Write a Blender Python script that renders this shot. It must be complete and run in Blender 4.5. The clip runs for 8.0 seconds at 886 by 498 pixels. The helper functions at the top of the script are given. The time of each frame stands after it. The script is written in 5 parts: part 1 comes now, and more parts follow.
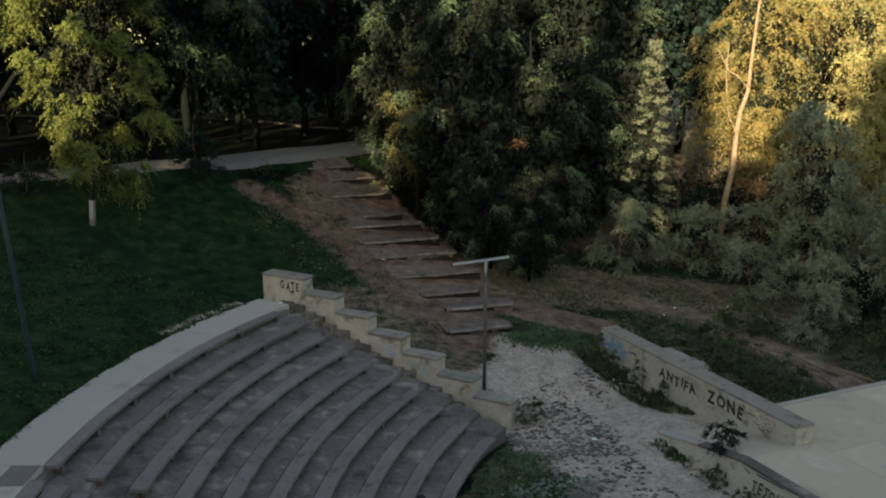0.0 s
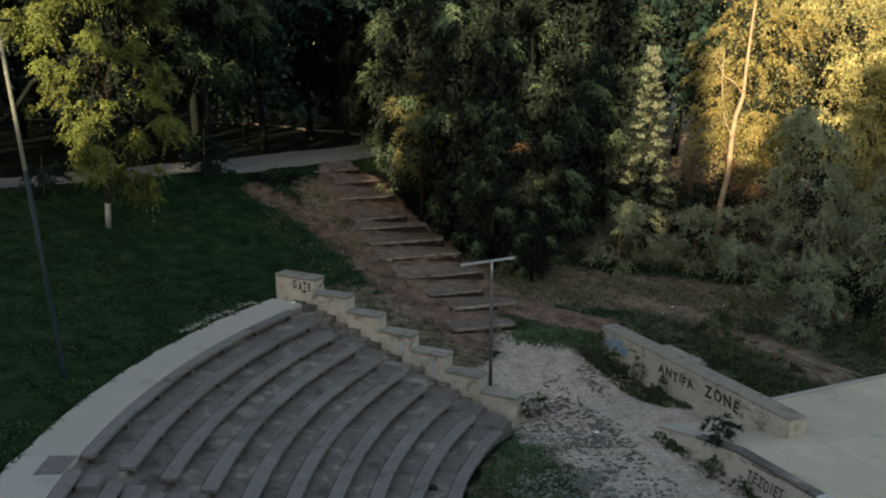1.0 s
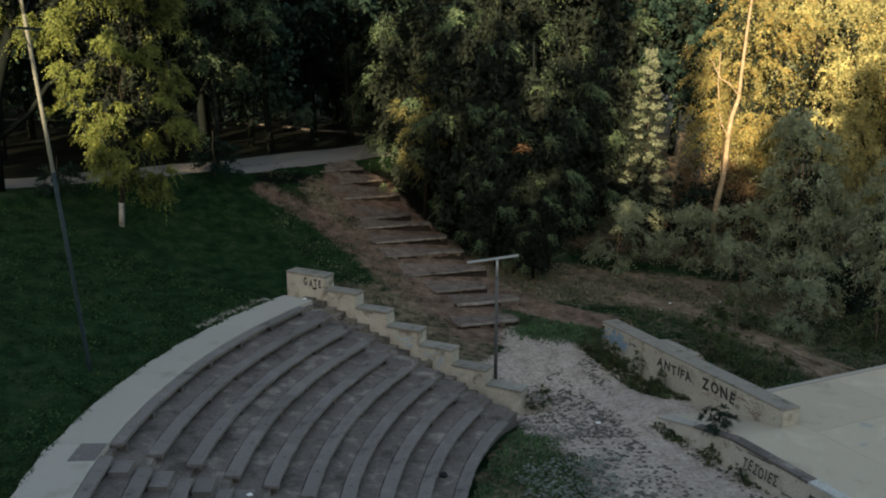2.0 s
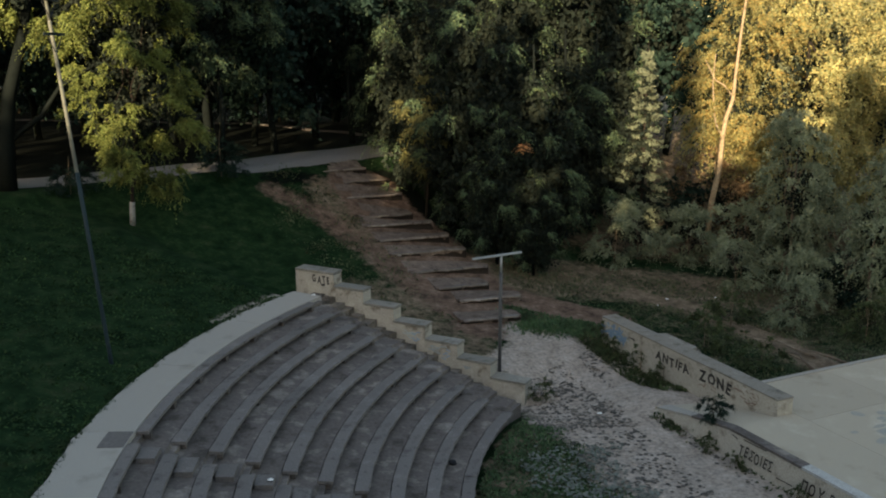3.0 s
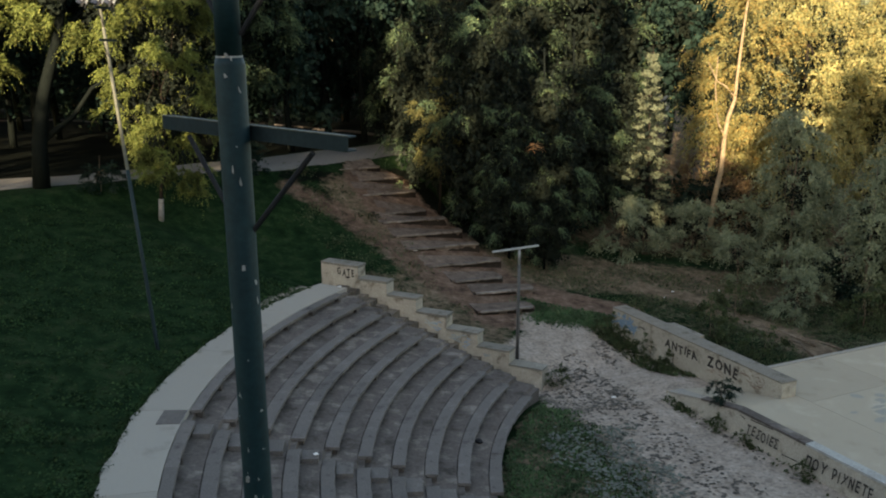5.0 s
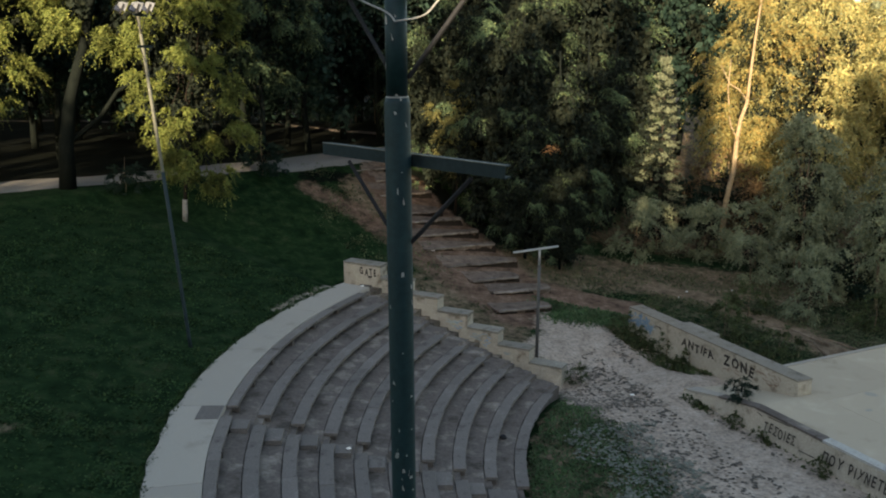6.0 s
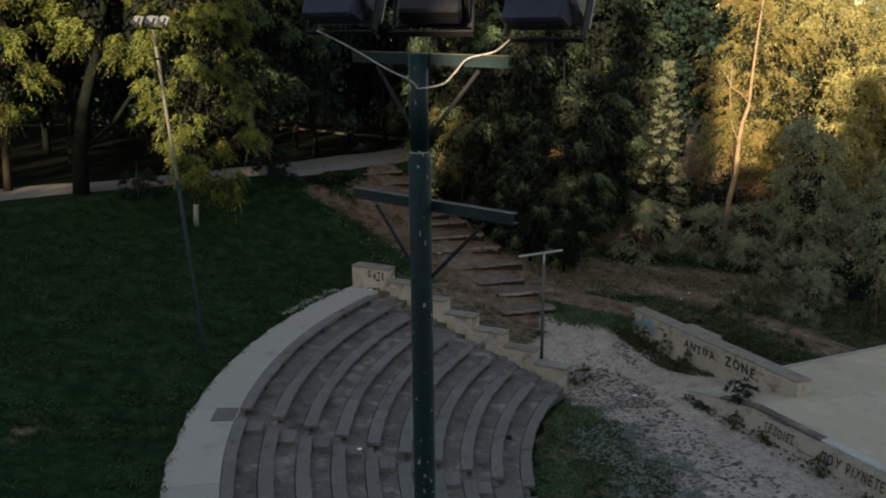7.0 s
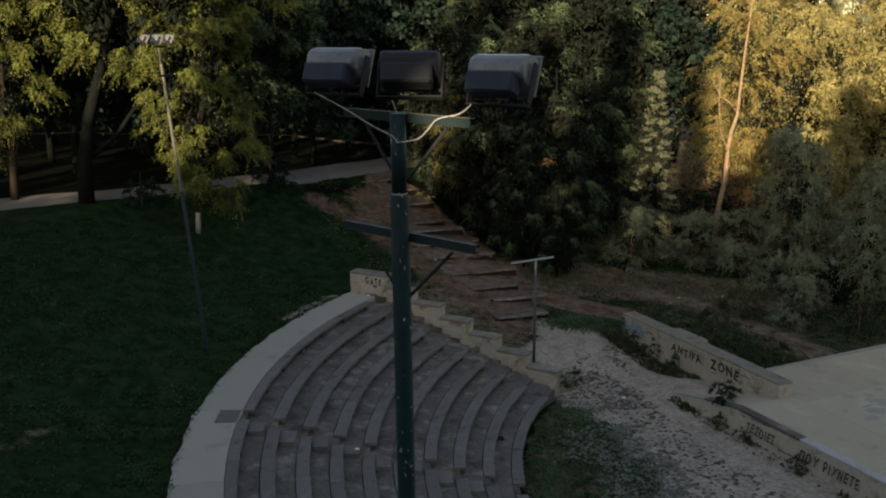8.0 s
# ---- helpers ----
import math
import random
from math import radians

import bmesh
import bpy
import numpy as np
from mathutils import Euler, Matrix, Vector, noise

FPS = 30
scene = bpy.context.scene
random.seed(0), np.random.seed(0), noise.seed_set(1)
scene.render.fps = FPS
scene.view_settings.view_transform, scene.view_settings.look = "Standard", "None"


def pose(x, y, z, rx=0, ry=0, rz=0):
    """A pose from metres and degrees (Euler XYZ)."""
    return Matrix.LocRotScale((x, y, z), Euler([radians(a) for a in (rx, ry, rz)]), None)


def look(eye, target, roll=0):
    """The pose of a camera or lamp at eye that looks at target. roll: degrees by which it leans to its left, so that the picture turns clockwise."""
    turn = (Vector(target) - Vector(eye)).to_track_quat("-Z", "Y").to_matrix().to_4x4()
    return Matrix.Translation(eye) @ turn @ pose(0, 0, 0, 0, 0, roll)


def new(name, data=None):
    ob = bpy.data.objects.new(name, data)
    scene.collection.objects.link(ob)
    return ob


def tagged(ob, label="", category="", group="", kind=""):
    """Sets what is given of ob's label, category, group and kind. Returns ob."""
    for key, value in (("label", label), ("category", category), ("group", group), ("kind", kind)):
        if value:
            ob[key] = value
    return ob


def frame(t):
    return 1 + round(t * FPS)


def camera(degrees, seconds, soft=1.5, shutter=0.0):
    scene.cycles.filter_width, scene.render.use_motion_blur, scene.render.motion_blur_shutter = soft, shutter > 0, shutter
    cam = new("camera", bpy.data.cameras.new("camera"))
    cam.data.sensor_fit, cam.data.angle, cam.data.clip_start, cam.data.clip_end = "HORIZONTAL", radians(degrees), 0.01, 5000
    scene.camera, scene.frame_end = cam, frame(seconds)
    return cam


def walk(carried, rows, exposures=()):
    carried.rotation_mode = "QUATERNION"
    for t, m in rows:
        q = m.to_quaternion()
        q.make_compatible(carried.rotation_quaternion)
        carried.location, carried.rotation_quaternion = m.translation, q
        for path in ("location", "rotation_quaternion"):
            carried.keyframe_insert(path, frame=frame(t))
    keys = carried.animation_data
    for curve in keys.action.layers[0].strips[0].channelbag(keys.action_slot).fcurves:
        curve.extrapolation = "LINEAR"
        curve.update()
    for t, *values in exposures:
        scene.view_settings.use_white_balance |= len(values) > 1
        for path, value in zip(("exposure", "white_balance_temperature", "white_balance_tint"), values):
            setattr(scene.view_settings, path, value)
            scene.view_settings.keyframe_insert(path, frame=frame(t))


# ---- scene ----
cam = camera(52.8, 8.0, 2.0)
EXPOSURES = [(0.0, 1.49, 7900, 10), (1.7, 1.61, 7900, 10), (3.0, 1.58, 7900, 11), (3.5, 1.61, 7900, 11), (4.2, 1.72, 7900, 11), (5.5, 1.73, 7900, 11), (6.5, 1.61, 7950, 11), (7.0, 1.18, 8150, 14), (7.5, 0.93, 8200, 15), (8.0, 0.88, 8200, 15)]
METRES, EYE, TILT, LEAN, TURN = 8.0, 10.6, -13.2, 0.0, 0.0
ROWS = [
    (0.0, 0.0, 0.0, 0.0, 0.0, 0.0, -0.0),
    (0.5, -0.0235, -0.0677, 0.0007, -0.07, 0.03, 0.0),
    (1.0, -0.0452, -0.1356, 0.0031, -0.25, 0.03, 0.07),
    (1.5, -0.0673, -0.2029, 0.0054, -0.29, -0.05, 0.07),
    (2.8, -0.1328, -0.3565, -0.0068, -0.95, -0.10, 0.22),
    (3.0, -0.1445, -0.3814, -0.008, -0.97, -0.11, 0.22),
    (3.5, -0.1713, -0.4416, -0.0162, -0.97, -0.08, 0.26),
    (4.0, -0.1968, -0.4989, -0.0231, -1.06, 0.0, 0.31),
    (4.2, -0.2112, -0.5128, -0.0250, -1.10, -0.03, 0.31),
    (5.3, -0.2905, -0.6130, -0.0322, -1.36, -0.15, 0.28),
    (5.5, -0.311, -0.634, -0.0296, -1.26, -0.13, 0.2),
    (6.0, -0.3486, -0.6666, -0.0256, -1.11, -0.21, 0.16),
    (6.5, -0.3615, -0.7032, -0.0139, -0.93, -0.37, 0.23),
    (7.0, -0.3588, -0.7527, 0.0011, -0.81, -0.31, 0.34),
    (7.5, -0.3492, -0.8175, 0.0128, -0.8, -0.14, 0.42),
    (8.0, -0.3402, -0.8898, 0.0201, -0.86, -0.1, 0.47),
]
walk(cam, [(t, pose(0, 0, EYE, TILT, LEAN, TURN) @ pose(METRES * x, METRES * y, METRES * z, 90 + pitch, roll, yaw)) for t, x, y, z, yaw, pitch, roll in ROWS], EXPOSURES)

# ---- world and sun ----
SUN_HEIGHT, SUN_FROM = 12.0, 197.0  # degrees above the horizon; compass bearing that the sun stands at, from +y clockwise
world = bpy.data.worlds.new("world")
scene.world = world
world.use_nodes = True
wn, wl = world.node_tree.nodes, world.node_tree.links
sky = wn.new("ShaderNodeTexSky")
sky.sky_type, sky.sun_disc = "NISHITA", False
sky.sun_elevation, sky.sun_rotation = radians(SUN_HEIGHT), radians(SUN_FROM)
wl.new(sky.outputs["Color"], wn["Background"].inputs["Color"])
wn["Background"].inputs["Strength"].default_value = 0.15
sun_way = Vector((math.sin(radians(SUN_FROM)) * math.cos(radians(SUN_HEIGHT)), math.cos(radians(SUN_FROM)) * math.cos(radians(SUN_HEIGHT)), math.sin(radians(SUN_HEIGHT))))
sun = new("sun", bpy.data.lights.new("sun", "SUN"))
sun.data.energy, sun.data.angle, sun.data.color = 5.0, radians(0.5), (1.0, 0.845, 0.63)
sun.matrix_world = look(sun_way * 200, (0, 0, 0))

# ---- materials ----
def stuff_nodes(name, rough=0.9, metal=0.0):
    m = bpy.data.materials.new(name)
    m.use_nodes = True
    nt = m.node_tree
    b = nt.nodes["Principled BSDF"]
    b.inputs["Roughness"].default_value, b.inputs["Metallic"].default_value = rough, metal
    b.inputs["Specular IOR Level"].default_value = 0.25
    return m, nt, b


def noise_node(nt, scale, detail=5, rough=0.6, coord="Object"):
    tc = nt.nodes.new("ShaderNodeTexCoord")
    n = nt.nodes.new("ShaderNodeTexNoise")
    n.inputs["Scale"].default_value, n.inputs["Detail"].default_value, n.inputs["Roughness"].default_value = scale, detail, rough
    nt.links.new(tc.outputs[coord], n.inputs["Vector"])
    return n.outputs["Fac"]


def ramp_node(nt, fac, stops):
    r = nt.nodes.new("ShaderNodeValToRGB")
    el = r.color_ramp.elements
    while len(el) < len(stops):
        el.new(0.5)
    for e, (p, c) in zip(el, stops):
        e.position, e.color = p, (*c, 1) if len(c) == 3 else c
    nt.links.new(fac, r.inputs["Fac"])
    return r.outputs["Color"]


def mix_node(nt, fac, a, b, blend="MIX"):
    m = nt.nodes.new("ShaderNodeMix")
    m.data_type, m.blend_type = "RGBA", blend
    for sock, v in ((m.inputs[0], fac), (m.inputs[6], a), (m.inputs[7], b)):
        if isinstance(v, (int, float)):
            sock.default_value = v
        elif isinstance(v, tuple):
            sock.default_value = (*v, 1)
        else:
            nt.links.new(v, sock)
    return m.outputs[2]


def bump_node(nt, b, height, strength=0.3, dist=0.02):
    n = nt.nodes.new("ShaderNodeBump")
    n.inputs["Strength"].default_value, n.inputs["Distance"].default_value = strength, dist
    nt.links.new(height, n.inputs["Height"])
    nt.links.new(n.outputs["Normal"], b.inputs["Normal"])


def weathered(name, base, dark, light, scale=1.5, fine=30, rough=0.9, stain=(0.45, 0.6), bump=0.4, vary=0.18, metal=0.0, gloss=0.25):
    """A weathered surface: broad stains, fine grain, and each piece a little different."""
    m, nt, b = stuff_nodes(name, rough, metal)
    b.inputs["Specular IOR Level"].default_value = gloss
    broad, grain = noise_node(nt, scale, 6, 0.65), noise_node(nt, fine, 4, 0.7)
    c = ramp_node(nt, broad, [(stain[0] - 0.12, dark), (stain[0], base), (stain[1], base), (stain[1] + 0.14, light)])
    g = ramp_node(nt, grain, [(0.3, (0.7, 0.7, 0.7)), (0.7, (1.15, 1.15, 1.15))])
    c = mix_node(nt, 1.0, c, g, "MULTIPLY")
    oi = nt.nodes.new("ShaderNodeObjectInfo")
    v = ramp_node(nt, oi.outputs["Random"], [(0, (1 - vary,) * 3), (1, (1 + vary,) * 3)])
    c = mix_node(nt, 1.0, c, v, "MULTIPLY")
    nt.links.new(c, b.inputs["Base Color"])
    bump_node(nt, b, grain, bump, 0.01)
    return m


def leafy(name, shades, spread=0.35, through_light=0.3, edge=0.2, gloss=0.12):
    """Leaves: each one its own shade, and patches of the crown lighter or darker; light comes through them."""
    m, nt, b = stuff_nodes(name, 0.65)
    b.inputs["Specular IOR Level"].default_value = gloss
    ge = nt.nodes.new("ShaderNodeNewGeometry")
    c = ramp_node(nt, ge.outputs["Random Per Island"], [(i / (len(shades) - 1), s) for i, s in enumerate(shades)])
    v = ramp_node(nt, noise_node(nt, 0.9, 3), [(0.5 - edge, (1 - spread,) * 3), (0.5 + edge, (1 + spread,) * 3)])
    c = mix_node(nt, 1.0, c, v, "MULTIPLY")
    nt.links.new(c, b.inputs["Base Color"])
    tr = nt.nodes.new("ShaderNodeBsdfTranslucent")
    nt.links.new(c, tr.inputs["Color"])
    mx = nt.nodes.new("ShaderNodeMixShader")
    mx.inputs[0].default_value = through_light
    nt.links.new(b.outputs[0], mx.inputs[1])
    nt.links.new(tr.outputs[0], mx.inputs[2])
    nt.links.new(mx.outputs[0], nt.nodes["Material Output"].inputs["Surface"])
    return m


M_SEAT = weathered("seat_concrete", (0.157, 0.143, 0.134), (0.088, 0.078, 0.072), (0.212, 0.196, 0.184), 1.7, 25, stain=(0.45, 0.57), vary=0.12)
M_TERRACE = weathered("terrace_concrete", (0.110, 0.094, 0.085), (0.055, 0.047, 0.041), (0.215, 0.19, 0.168), 1.5, 10, stain=(0.46, 0.53), bump=0.7)
M_PIER = weathered("pier_concrete", (0.115, 0.100, 0.090), (0.06, 0.052, 0.045), (0.17, 0.15, 0.132), 2.4, 14, bump=0.6)
M_WALK = weathered("walkway_concrete", (0.35, 0.325, 0.285), (0.25, 0.23, 0.195), (0.41, 0.385, 0.345), 0.6, 70, stain=(0.38, 0.6), vary=0.06)
M_STAGE = weathered("stage_concrete", (0.43, 0.372, 0.287), (0.30, 0.253, 0.19), (0.51, 0.455, 0.365), 0.5, 70, stain=(0.43, 0.56), vary=0.05)
M_PLASTER = weathered("cream_plaster", (0.415, 0.378, 0.315), (0.20, 0.172, 0.132), (0.49, 0.455, 0.39), 1.6, 22, stain=(0.46, 0.56), vary=0.08)
M_COPING = weathered("coping_stone", (0.225, 0.213, 0.185), (0.14, 0.132, 0.112), (0.30, 0.285, 0.25), 2.2, 24, stain=(0.45, 0.56), vary=0.12)
M_TOPSLAB = weathered("grey_wall_top", (0.235, 0.212, 0.178), (0.13, 0.115, 0.095), (0.31, 0.285, 0.245), 2.4, 24, stain=(0.45, 0.57), vary=0.06)
M_FADEDBLUE = weathered("faded_blue_paint", (0.385, 0.375, 0.325), (0.34, 0.35, 0.325), (0.41, 0.38, 0.32), 1.2, 30)
M_JOINT = weathered("joint_mortar", (0.09, 0.08, 0.07), (0.05, 0.045, 0.04), (0.13, 0.12, 0.10))
M_RUBBLE = weathered("crumbled_step_stone", (0.165, 0.142, 0.118), (0.085, 0.072, 0.058), (0.26, 0.23, 0.19), 3.0, 16, stain=(0.46, 0.56), bump=0.9, vary=0.3)
M_STEP = weathered("hill_step_stone", (0.20, 0.172, 0.148), (0.085, 0.068, 0.055), (0.32, 0.29, 0.26), 2.6, 18, stain=(0.45, 0.54), bump=0.8, vary=0.3)
M_TREAD = weathered("worn_earth", (0.148, 0.114, 0.093), (0.066, 0.051, 0.041), (0.225, 0.182, 0.155), 2.4, 9, stain=(0.46, 0.54), bump=0.9)
# shade under the step slabs is put into this earth's dark colour
M_RISER = weathered("shade_dark_earth", (0.024, 0.018, 0.014), (0.014, 0.010, 0.008), (0.045, 0.034, 0.026), 2.0, 16, bump=0.9)
M_ROAD = weathered("pale_road", (0.235, 0.23, 0.222), (0.18, 0.175, 0.165), (0.28, 0.275, 0.265), 0.4, 14, stain=(0.38, 0.6))
M_GREENPAINT = weathered("green_paint", (0.008, 0.030, 0.036), (0.005, 0.020, 0.024), (0.014, 0.042, 0.048), 3.0, 30, rough=0.55, bump=0.1, vary=0.05)
M_ARM = weathered("dark_arm_paint", (0.012, 0.027, 0.032), (0.008, 0.017, 0.021), (0.020, 0.038, 0.044), 3.0, 30, rough=0.7, bump=0.1, vary=0.05)
M_CHIP = weathered("bare_primer", (0.34, 0.34, 0.33), (0.2, 0.2, 0.195), (0.45, 0.45, 0.43), 20.0, 60)
M_WHITECOPE = weathered("whitewashed_stone", (0.45, 0.45, 0.43), (0.36, 0.35, 0.33), (0.5, 0.5, 0.48), 2.0, 20)
M_GALV = weathered("galvanised_steel", (0.36, 0.38, 0.39), (0.28, 0.29, 0.30), (0.44, 0.45, 0.46), 3.0, 40, rough=0.45, metal=0.5)
M_DARKSTEEL = weathered("dark_steel", (0.018, 0.020, 0.024), (0.012, 0.013, 0.016), (0.03, 0.03, 0.034), rough=0.75)
M_POSTGREY = weathered("dull_grey_paint", (0.085, 0.088, 0.09), (0.05, 0.05, 0.05), (0.13, 0.13, 0.13), 3.0, 20, rough=0.6)
# pale tone takes in the sunlight on the far post's upper part
M_PALEPOST = weathered("pale_post_paint", (0.10, 0.105, 0.085), (0.04, 0.05, 0.05), (0.17, 0.165, 0.13), 2.2, 25, stain=(0.44, 0.56), rough=0.6)
M_LAMPBACK = weathered("lamp_housing", (0.20, 0.215, 0.245), (0.12, 0.13, 0.15), (0.30, 0.31, 0.335), 9.0, 3, rough=0.35, bump=0.05, metal=0.2)
M_LAMPBOX = weathered("lamp_gearbox", (0.018, 0.026, 0.048), (0.013, 0.019, 0.036), (0.025, 0.033, 0.058), 5.0, 4, rough=0.5, bump=0.05)
M_RIM = weathered("lamp_rim", (0.16, 0.17, 0.18), (0.11, 0.115, 0.12), (0.22, 0.23, 0.24), 6.0, 10, rough=0.4, metal=0.4)
# darker copy for the turned-away lamp; its missing sky reflection is in the colour
M_LAMPSHADED = weathered("lamp_housing_shaded", (0.018, 0.020, 0.026), (0.013, 0.014, 0.018), (0.026, 0.029, 0.036), 6.0, 40, rough=0.6)
M_CABLE = weathered("white_cable", (0.35, 0.36, 0.37), (0.28, 0.28, 0.29), (0.42, 0.43, 0.44))
M_PAPER = weathered("litter_paper", (0.75, 0.75, 0.73), (0.6, 0.6, 0.58), (0.8, 0.8, 0.78))
M_BLACKPAINT = weathered("spray_black", (0.035, 0.032, 0.03), (0.016, 0.016, 0.016), (0.13, 0.115, 0.09), 7.0, 40, stain=(0.42, 0.58))
M_BROWNPAINT = weathered("spray_brown", (0.25, 0.18, 0.135), (0.17, 0.115, 0.085), (0.36, 0.30, 0.24), 6.0, 40, stain=(0.45, 0.55))
M_BLUEPAINT = weathered("spray_blue", (0.20, 0.30, 0.40), (0.16, 0.24, 0.33), (0.34, 0.40, 0.44), 3.0, 40)
M_PALEBLUE = weathered("faded_spray_blue", (0.33, 0.375, 0.37), (0.27, 0.32, 0.33), (0.40, 0.41, 0.36), 3.0, 40)
M_BARK = weathered("dark_bark", (0.023, 0.019, 0.016), (0.014, 0.012, 0.010), (0.040, 0.033, 0.027), 3.0, 14, bump=1.0, gloss=0.05)
# darker copy of the bark: shade on the trunks put into its colour
M_SHADEBARK = weathered("shade_dark_bark", (0.0085, 0.0115, 0.0105), (0.006, 0.008, 0.0075), (0.014, 0.017, 0.015), 3.0, 14, bump=1.0, gloss=0.03)
M_PALEBARK = weathered("pale_bark", (0.27, 0.205, 0.13), (0.15, 0.11, 0.07), (0.36, 0.29, 0.20), 2.4, 12, stain=(0.45, 0.57), bump=0.6)
M_WHITEBARK = weathered("limewashed_bark", (0.23, 0.225, 0.21), (0.11, 0.10, 0.09), (0.31, 0.30, 0.28), 5.0, 12, stain=(0.46, 0.56))
M_DEADWOOD = weathered("dead_wood", (0.16, 0.12, 0.085), (0.09, 0.07, 0.05), (0.24, 0.19, 0.14), 2.0, 14)
M_L_WILLOW = leafy("pepper_tree_leaves", [(0.094, 0.122, 0.036), (0.138, 0.165, 0.048), (0.067, 0.094, 0.031), (0.18, 0.188, 0.056)], 0.6, 0.25, 0.14)
M_L_DARK = leafy("dark_conifer_leaves", [(0.044, 0.073, 0.045), (0.068, 0.102, 0.057), (0.032, 0.058, 0.038), (0.125, 0.155, 0.075)], 0.7, 0.15, 0.13, 0.08)
# paler leaves that stand in for sun flecks on the conifers
M_L_FLECK = leafy("sun_fleck_leaves", [(0.105, 0.108, 0.045), (0.14, 0.138, 0.056), (0.07, 0.08, 0.034), (0.135, 0.112, 0.048)], 0.5, 0.25)
M_L_BANK = leafy("dusty_bank_grass", [(0.075, 0.095, 0.05), (0.10, 0.118, 0.06), (0.06, 0.076, 0.04), (0.13, 0.125, 0.07)], 0.4, 0.4)
M_L_RUST = leafy("rusty_dead_needles", [(0.42, 0.20, 0.09), (0.52, 0.27, 0.12), (0.30, 0.14, 0.07)], 0.3, 0.2)
# near-black: the shade inside the crowns is put into this colour
M_L_INNERSHADE = leafy("inner_foliage", [(0.010, 0.0145, 0.012), (0.013, 0.018, 0.014), (0.014, 0.017, 0.012)], 0.3, 0.0, gloss=0.02)
M_L_SPRUCE = leafy("spruce_needles", [(0.125, 0.15, 0.096), (0.16, 0.182, 0.122), (0.095, 0.12, 0.084), (0.20, 0.212, 0.142)])
M_L_EUCA = leafy("eucalyptus_leaves", [(0.20, 0.185, 0.075), (0.25, 0.225, 0.088), (0.16, 0.165, 0.075), (0.31, 0.235, 0.08), (0.27, 0.18, 0.062)], 0.4)
M_L_GUM = leafy("gum_tree_leaves", [(0.25, 0.245, 0.112), (0.32, 0.30, 0.13), (0.19, 0.21, 0.10), (0.39, 0.335, 0.135), (0.29, 0.225, 0.092)], 0.4)
M_L_BROWN = leafy("dry_twig_leaves", [(0.13, 0.085, 0.05), (0.17, 0.11, 0.06), (0.09, 0.062, 0.04), (0.2, 0.14, 0.07)], 0.4)
M_L_OLIVE = leafy("grey_green_leaves", [(0.178, 0.214, 0.138), (0.226, 0.258, 0.166), (0.146, 0.182, 0.126), (0.268, 0.284, 0.176)], 0.4)
# woodland greens: the wood's shade and bluish haze are put into the colour
M_L_FOREST = leafy("shade_dark_forest_leaves", [(0.016, 0.034, 0.028), (0.023, 0.045, 0.034), (0.013, 0.029, 0.025), (0.032, 0.052, 0.037)], 0.4, gloss=0.05)
M_L_WEED = leafy("weed_leaves", [(0.023, 0.054, 0.019), (0.034, 0.071, 0.026), (0.017, 0.042, 0.015), (0.052, 0.088, 0.033)], 0.45, 0.4)
M_L_GRASS = leafy("pale_grass_blades", [(0.060, 0.115, 0.052), (0.080, 0.14, 0.062), (0.048, 0.095, 0.044), (0.12, 0.155, 0.085)], 0.4, 0.4)
M_L_DRY = leafy("dry_leaves", [(0.10, 0.090, 0.080), (0.13, 0.116, 0.10), (0.08, 0.073, 0.066), (0.165, 0.145, 0.122)], 0.3, 0.1)
M_L_WALLWEED = leafy("wall_weed_leaves", [(0.050, 0.074, 0.032), (0.068, 0.094, 0.040), (0.038, 0.058, 0.027), (0.095, 0.098, 0.048)], 0.45, 0.3)
M_L_FADED = leafy("faded_fallen_leaves", [(0.12, 0.135, 0.115), (0.16, 0.17, 0.145), (0.09, 0.105, 0.085)], 0.3, 0.1)

# ---- building helpers ----
def thing(name, label, category, at=(0, 0, 0), group="", kind="", turn=0.0):
    ob = new(name)
    ob.location, ob.rotation_euler = at, (0, 0, radians(turn))
    ob.empty_display_size = 0.2
    return tagged(ob, label, category, group, kind)


def as_mesh(name, bm, material, smooth=False):
    me = bpy.data.meshes.new(name)
    bm.to_mesh(me)
    bm.free()
    for m in material if isinstance(material, (list, tuple)) else (material,):
        me.materials.append(m)
    if smooth:
        me.shade_smooth()
    return me


def part(name, bm, material, parent=None, label="", smooth=False):
    """One bmesh (or finished mesh) as one mesh object under a thing or a part."""
    me = bm if isinstance(bm, bpy.types.Mesh) else as_mesh(name, bm, material, smooth)
    ob = new(name, me)
    ob.parent = parent
    return tagged(ob, label)


def raw_mesh(name, verts, faces, material, smooth=False):
    """A mesh from numpy arrays of vertices and quads."""
    me = bpy.data.meshes.new(name)
    verts, faces = np.asarray(verts, np.float32), np.asarray(faces, np.int32)
    me.vertices.add(len(verts))
    me.vertices.foreach_set("co", verts.ravel())
    me.loops.add(faces.size)
    me.loops.foreach_set("vertex_index", faces.ravel())
    me.polygons.add(len(faces))
    me.polygons.foreach_set("loop_start", np.arange(0, faces.size, faces.shape[1], dtype=np.int32))
    me.update(calc_edges=True)
    me.validate()
    me.materials.append(material)
    if smooth:
        me.shade_smooth()
    return me


